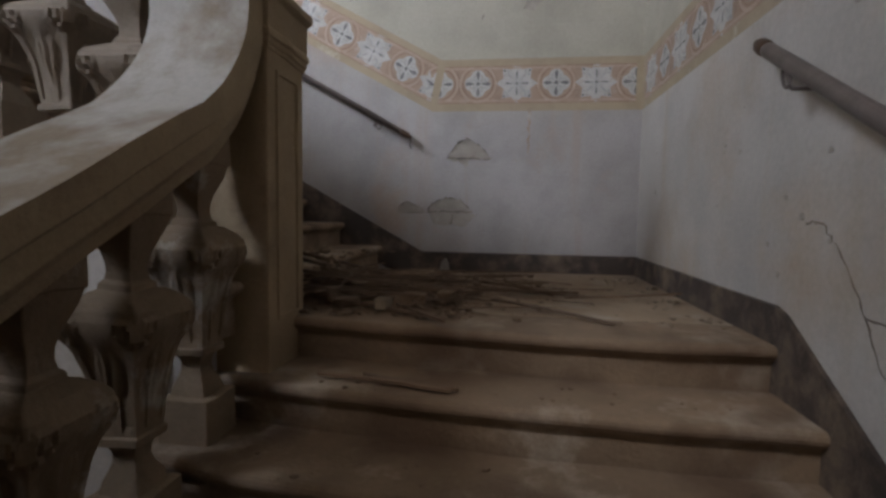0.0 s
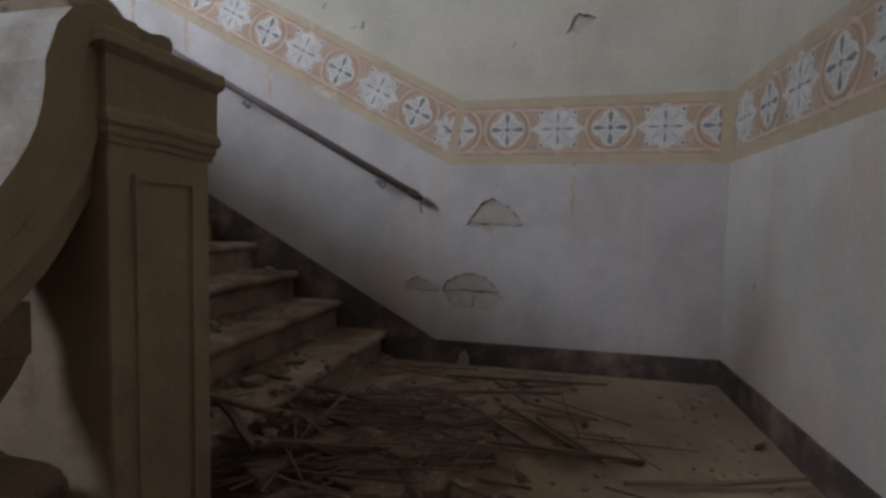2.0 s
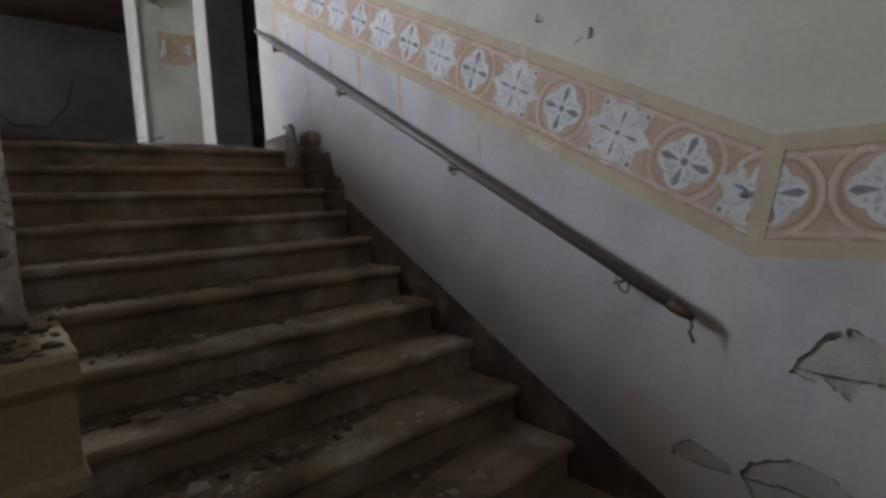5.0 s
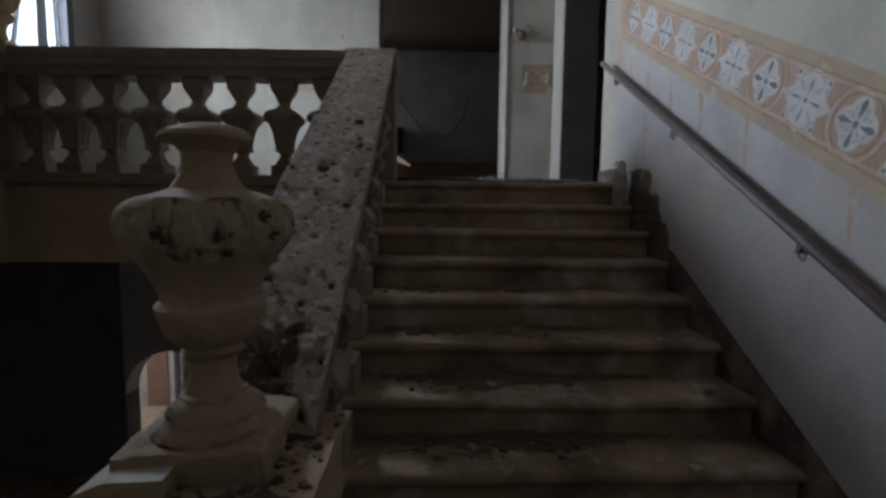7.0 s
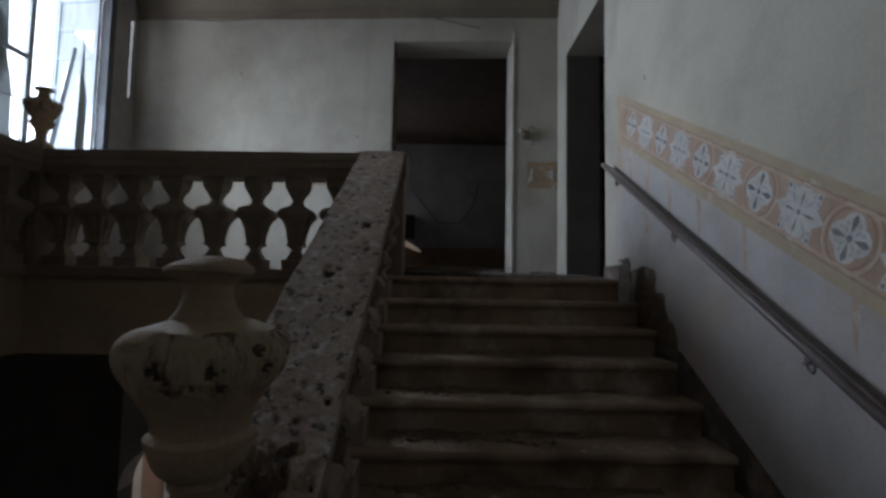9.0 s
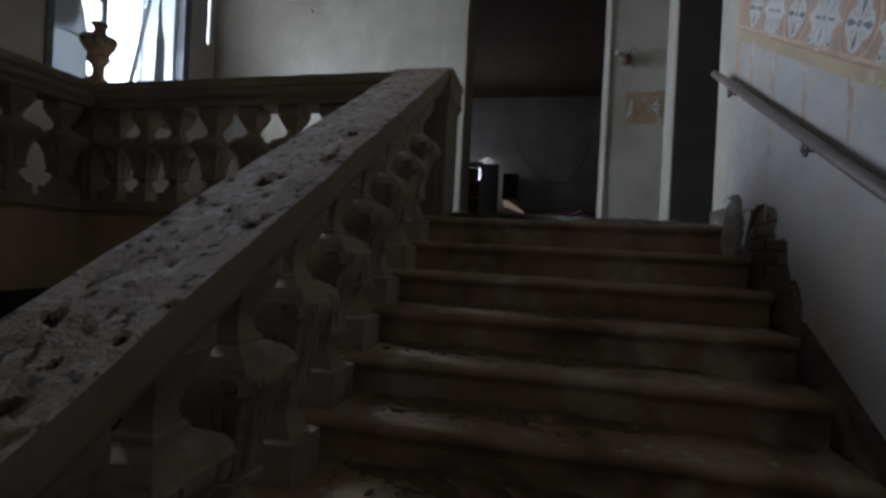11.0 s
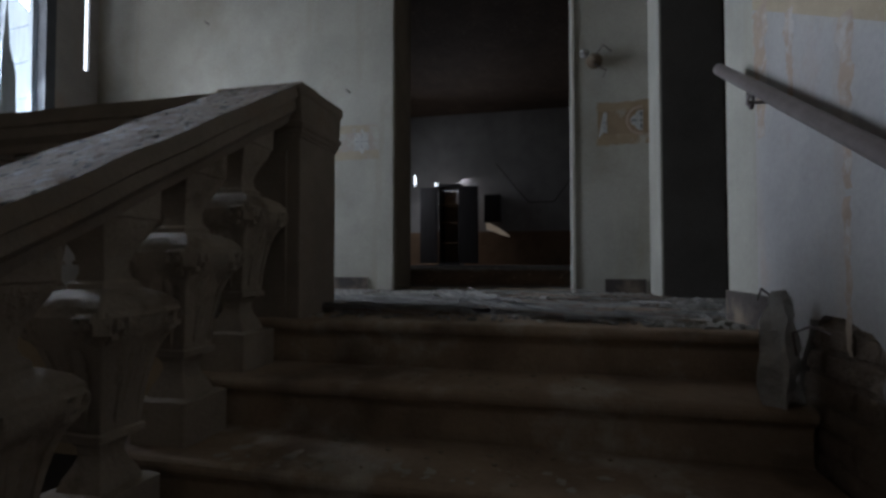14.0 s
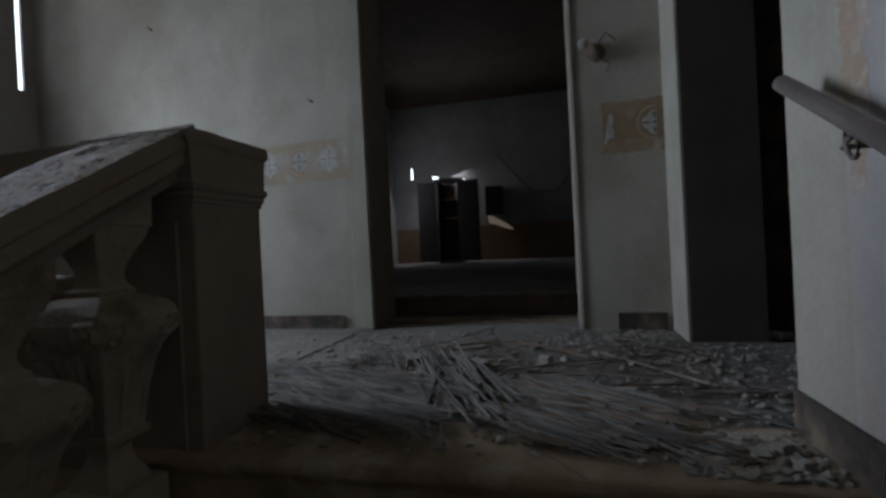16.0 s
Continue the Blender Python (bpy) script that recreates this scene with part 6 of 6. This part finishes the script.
for i, (x, y, r) in enumerate(chunks):
    block_chunk("plaster_chunk", x, y, 0.015, r * 0.45, 100 + i, STEP_DUST if 12 <= i < 15 else DIRT if i % 3 else BROWN_RUBBLE, "dirty broken plaster chunk among laths on the landing")
scrap_ob = thing("plaster_scrap", "small pale plaster scrap leaning on the skirting", "rubble")
bm = bmesh.new()
extrude(bm, [(-0.03, 0.0), (0.035, 0.0), (0.03, 0.05), (0.01, 0.085), (-0.02, 0.06)], "y", -0.05, -0.03)
for v in bm.verts:
    v.co.x += -1.27
part("piece", bm, RUBBLE, scrap_ob)

step_boxes = []
for k in range(1, 11):
    x1, x0 = nose_x(k) - 0.02, nose_x(k + 1)
    step_boxes += [(x0, x1, -1.5, -0.4, k * RISER, 0.06), (x0, x0 + 0.12, -1.3, -0.6, k * RISER, 0.05)]
scatter_lumps("step_rubble", "plaster crumbs and grit lying on the stone steps", step_boxes, 650, (0.002, 0.012), 9, STEP_DUST, flat=0.4)
# drifts of dirt against the risers, thickest in the middle of the flight
verts, faces = [], []
for k in range(1, 9):
    back, deep = nose_x(k + 1) - 0.03, 0.235
    nu, nv = 22, 96
    first = len(verts)
    for a in range(nu + 1):
        for b in range(nv + 1):
            y = -1.60 + 1.25 * b / nv
            x = back + deep * a / nu
            q = Vector((x, y, k * 1.7))
            along = max(0.0, math.sin(math.pi * min(1.0, max(0.0, (y + 1.62) / 1.15))))
            reach = 0.30 + 0.55 * along * (0.6 + 0.7 * noise.noise(q * 4.0)) - a / nu
            body = max(0.0, min(1.0, reach * 3.0))
            z = body * (0.010 + 0.016 * along * max(0.0, 0.4 + noise.noise(q * 7.0)) + 0.010 * noise.noise(q * 26.0) + 0.006 * noise.noise(q * 60.0)) - 0.004
            verts.append((x, y, k * RISER + z))
    for a in range(nu):
        for b in range(nv):
            c = first + a * (nv + 1) + b
            faces.append((c, c + nv + 1, c + nv + 2, c + 1))
me = bpy.data.meshes.new("step_dirt")
me.from_pydata(verts, [], faces)
me.materials.append(STEP_DIRT)
tagged(new("step_dirt", me), "drifts of brown plaster dirt along the backs of the stone treads", "dirt", kind="stuff")
step_chunks = [(3, 0.12, -1.28, 0.030), (3, 0.16, -1.02, 0.024), (2, 0.15, -1.12, 0.034), (2, 0.10, -1.30, 0.022), (4, 0.14, -1.33, 0.022), (4, 0.18, -1.20, 0.026), (5, 0.15, -1.10, 0.022), (3, 0.10, -0.16, 0.026), (5, 0.09, -0.18, 0.024), (2, 0.20, -0.86, 0.026), (1, 0.16, -1.05, 0.030)]
for i, (k, into, y, r) in enumerate(step_chunks):
    block_chunk("plaster_chunk", nose_x(k) - into, y, k * RISER, r, 300 + i, STEP_DUST if i % 3 else PALE_DUST, "brown broken plaster chunk lying on a stone step")
scatter_sticks("step_splinters", "short brown lath splinters among the dirt on the steps", [(nose_x(k + 1) + 0.03, nose_x(k + 1) + 0.18, -1.5, -0.9, k * RISER + 0.006, 85, 25, 0.14) for k in range(1, 8)], 70, ((0.05, 0.19), (0.002, 0.005)), 52, LATH)
low_boxes = [(-1.6, -0.2, front_1(-0.9) - k * TREAD_1 + 0.05, front_1(-0.9) - k * TREAD_1 + 0.21, -k * RISER_1, 0.3) for k in range(1, 4)]
scatter_lumps("step_dust", "smears of pale plaster dust on the stone treads", [(nose_x(k) - 0.13, nose_x(k) - 0.025, -1.65, -0.95, k * RISER + 0.001, 0.1) for k in range(1, 10)] + [(nose_x(k) - 0.13, nose_x(k) - 0.025, -1.0, -0.25, k * RISER + 0.001, 0.04) for k in range(1, 10)], 620, (0.004, 0.026), 39, PALE_DUST, flat=0.10)
scatter_lumps("plinth_crumbs", "stone crumbs fallen round the plinth of the urn", [(-1.93, -1.63, -1.89, -1.62, 1.118, 1.0)], 170, (0.003, 0.015), 48, STEP_DUST)
scatter_lumps("cap_rubble", "dark crumbled stone and dirt on the newel cap", [(-1.95, -1.60, -1.66, -1.575, 1.118, 0.6), (-1.66, -1.60, -1.88, -1.60, 1.118, 0.4)], 110, (0.003, 0.017), 49, BROKEN)
scatter_lumps("step_grit", "brown grit and crumbs gathered on the stone steps", [(nose_x(k + 1) + 0.01, nose_x(k + 1) + 0.16, -1.62, -0.75, k * RISER, 0.1) for k in range(1, 8)], 520, (0.003, 0.024), 29, STEP_DIRT)
scatter_lumps("lower_step_rubble", "grit and small stones on the lower steps", low_boxes, 170, (0.002, 0.012), 19, BROWN_RUBBLE)
scatter_lumps("landing_crumbs", "fine plaster crumbs along the skirting of the lower landing", [(-0.30, -0.03, -1.7, -0.15, 0.0, 0.6), (-0.9, -0.1, -1.6, -0.1, 0.0, 0.4)], 260, (0.002, 0.013), 27, STEP_DUST)
lower_sticks = [((-1.45, -1.88), (-1.00, -1.97)), ((-1.30, -1.86), (-0.98, -1.95))]
for i, ((xa, ya), (xb, yb)) in enumerate(lower_sticks):
    a, b = Vector((xa, ya, -RISER_1 + 0.008)), Vector((xb, yb, -RISER_1 + 0.008))
    ob = new("wooden_lath", LATHS[i])
    d = b - a
    ob.matrix_world = Matrix.Translation((a + b) / 2) @ d.to_track_quat("X", "Z").to_matrix().to_4x4() @ Matrix.Diagonal((d.length, 1.0, 1.0, 1.0))
    tagged(ob, "brown splintered wooden lath lying on a lower step", "lath", "fallen laths")

Z2 = TOP
scatter_sticks("fallen_reeds", "mats of dusty ceiling reeds fallen on the upper landing", [
    (-5.2, -4.68, -1.62, -1.1, Z2 + 0.02, 64, 8, 0.32), (-5.08, -4.66, -0.78, -0.40, Z2 + 0.008, 49, 8, 0.28), (-5.75, -5.4, -1.62, -1.3, Z2, 26, 4, 0.14), (-5.5, -5.0, -2.0, -1.6, Z2, 60, 10, 0.10)], 760, ((0.15, 0.50), (0.0018, 0.0038)), 31, DUST_LATH)
scatter_sticks("long_reeds", "fan of long dusty reeds across the upper landing", [(-5.35, -5.0, -1.14, -0.92, Z2 + 0.015, 22, 5, 0.7), (-6.2, -4.8, -1.6, 0.0, Z2, 45, 60, 0.3)], 84, ((0.45, 1.1), (0.0024, 0.0046)), 32, DUST_LATH)
scatter_sticks("dark_reeds", "dark brown laths and reeds among the fallen reed mats", [(-5.25, -4.68, -1.62, -1.05, Z2 + 0.004, 64, 7, 0.4), (-5.1, -4.66, -0.80, -0.35, Z2 + 0.004, 49, 8, 0.35), (-6.0, -4.8, -1.5, -0.1, Z2, 70, 50, 0.25)], 230, ((0.2, 0.55), (0.002, 0.0048)), 35, LATH)
scatter_lumps("landing_rubble", "grey plaster rubble and dust on the upper landing", [(-6.4, -4.55, -2.6, -0.02, Z2, 0.65), (-5.5, -4.9, -1.6, -1.0, Z2, 0.18), (-4.78, -4.5, -0.35, -0.02, Z2, 0.12), (-6.0, -4.9, -0.1, 0.4, Z2, 0.10), (-6.3, -6.1, -0.5, 0.0, Z2, 0.05)], 5600, (0.002, 0.018), 33, RUBBLE)
scatter_lumps("plaster_flakes", "flat grey flakes of ceiling plaster among the reeds", [(-5.75, -5.15, -1.75, -1.05, Z2 + 0.004, 0.75), (-6.0, -4.8, -1.6, -0.2, Z2, 0.25)], 170, (0.016, 0.055), 36, RUBBLE, flat=0.22)
scatter_lumps("threshold_crumbs", "pale crumbs along the broken edge of the room's floor", [(-7.20, -7.11, DOOR_L, DOOR_R, TOP + 0.16, 1.0)], 120, (0.004, 0.022), 37, RUBBLE)
for i, (x, y, r) in enumerate([(-5.17, -1.19, 0.05), (-5.44, -0.98, 0.055), (-5.48, -1.29, 0.05), (-5.08, -0.41, 0.04), (-5.3, -1.1, 0.035), (-4.67, -0.10, 0.027), (-4.58, -0.09, 0.022), (-4.72, -0.19, 0.02), (-6.12, 0.30, 0.06), (-6.1, 0.42, 0.05), (-5.25, -1.3, 0.04), (-5.6, -0.7, 0.03), (-4.62, -0.17, 0.025)]):
    block_chunk("plaster_chunk", x, y, Z2, r * 0.8, 200 + i, RUBBLE, "grey broken plaster chunk lying on the upper landing")

scatter_lumps("broken_rail_rubble", "dark crumbled stone and dirt where the rail has broken", [(x - 0.02, x + 0.02, -1.88, -1.72, line_2(x) - 0.066, 0.11) for x in (-1.90, -1.93, -1.96, -1.99, -2.02, -2.05)], 150, (0.003, 0.022), 41, BROKEN)
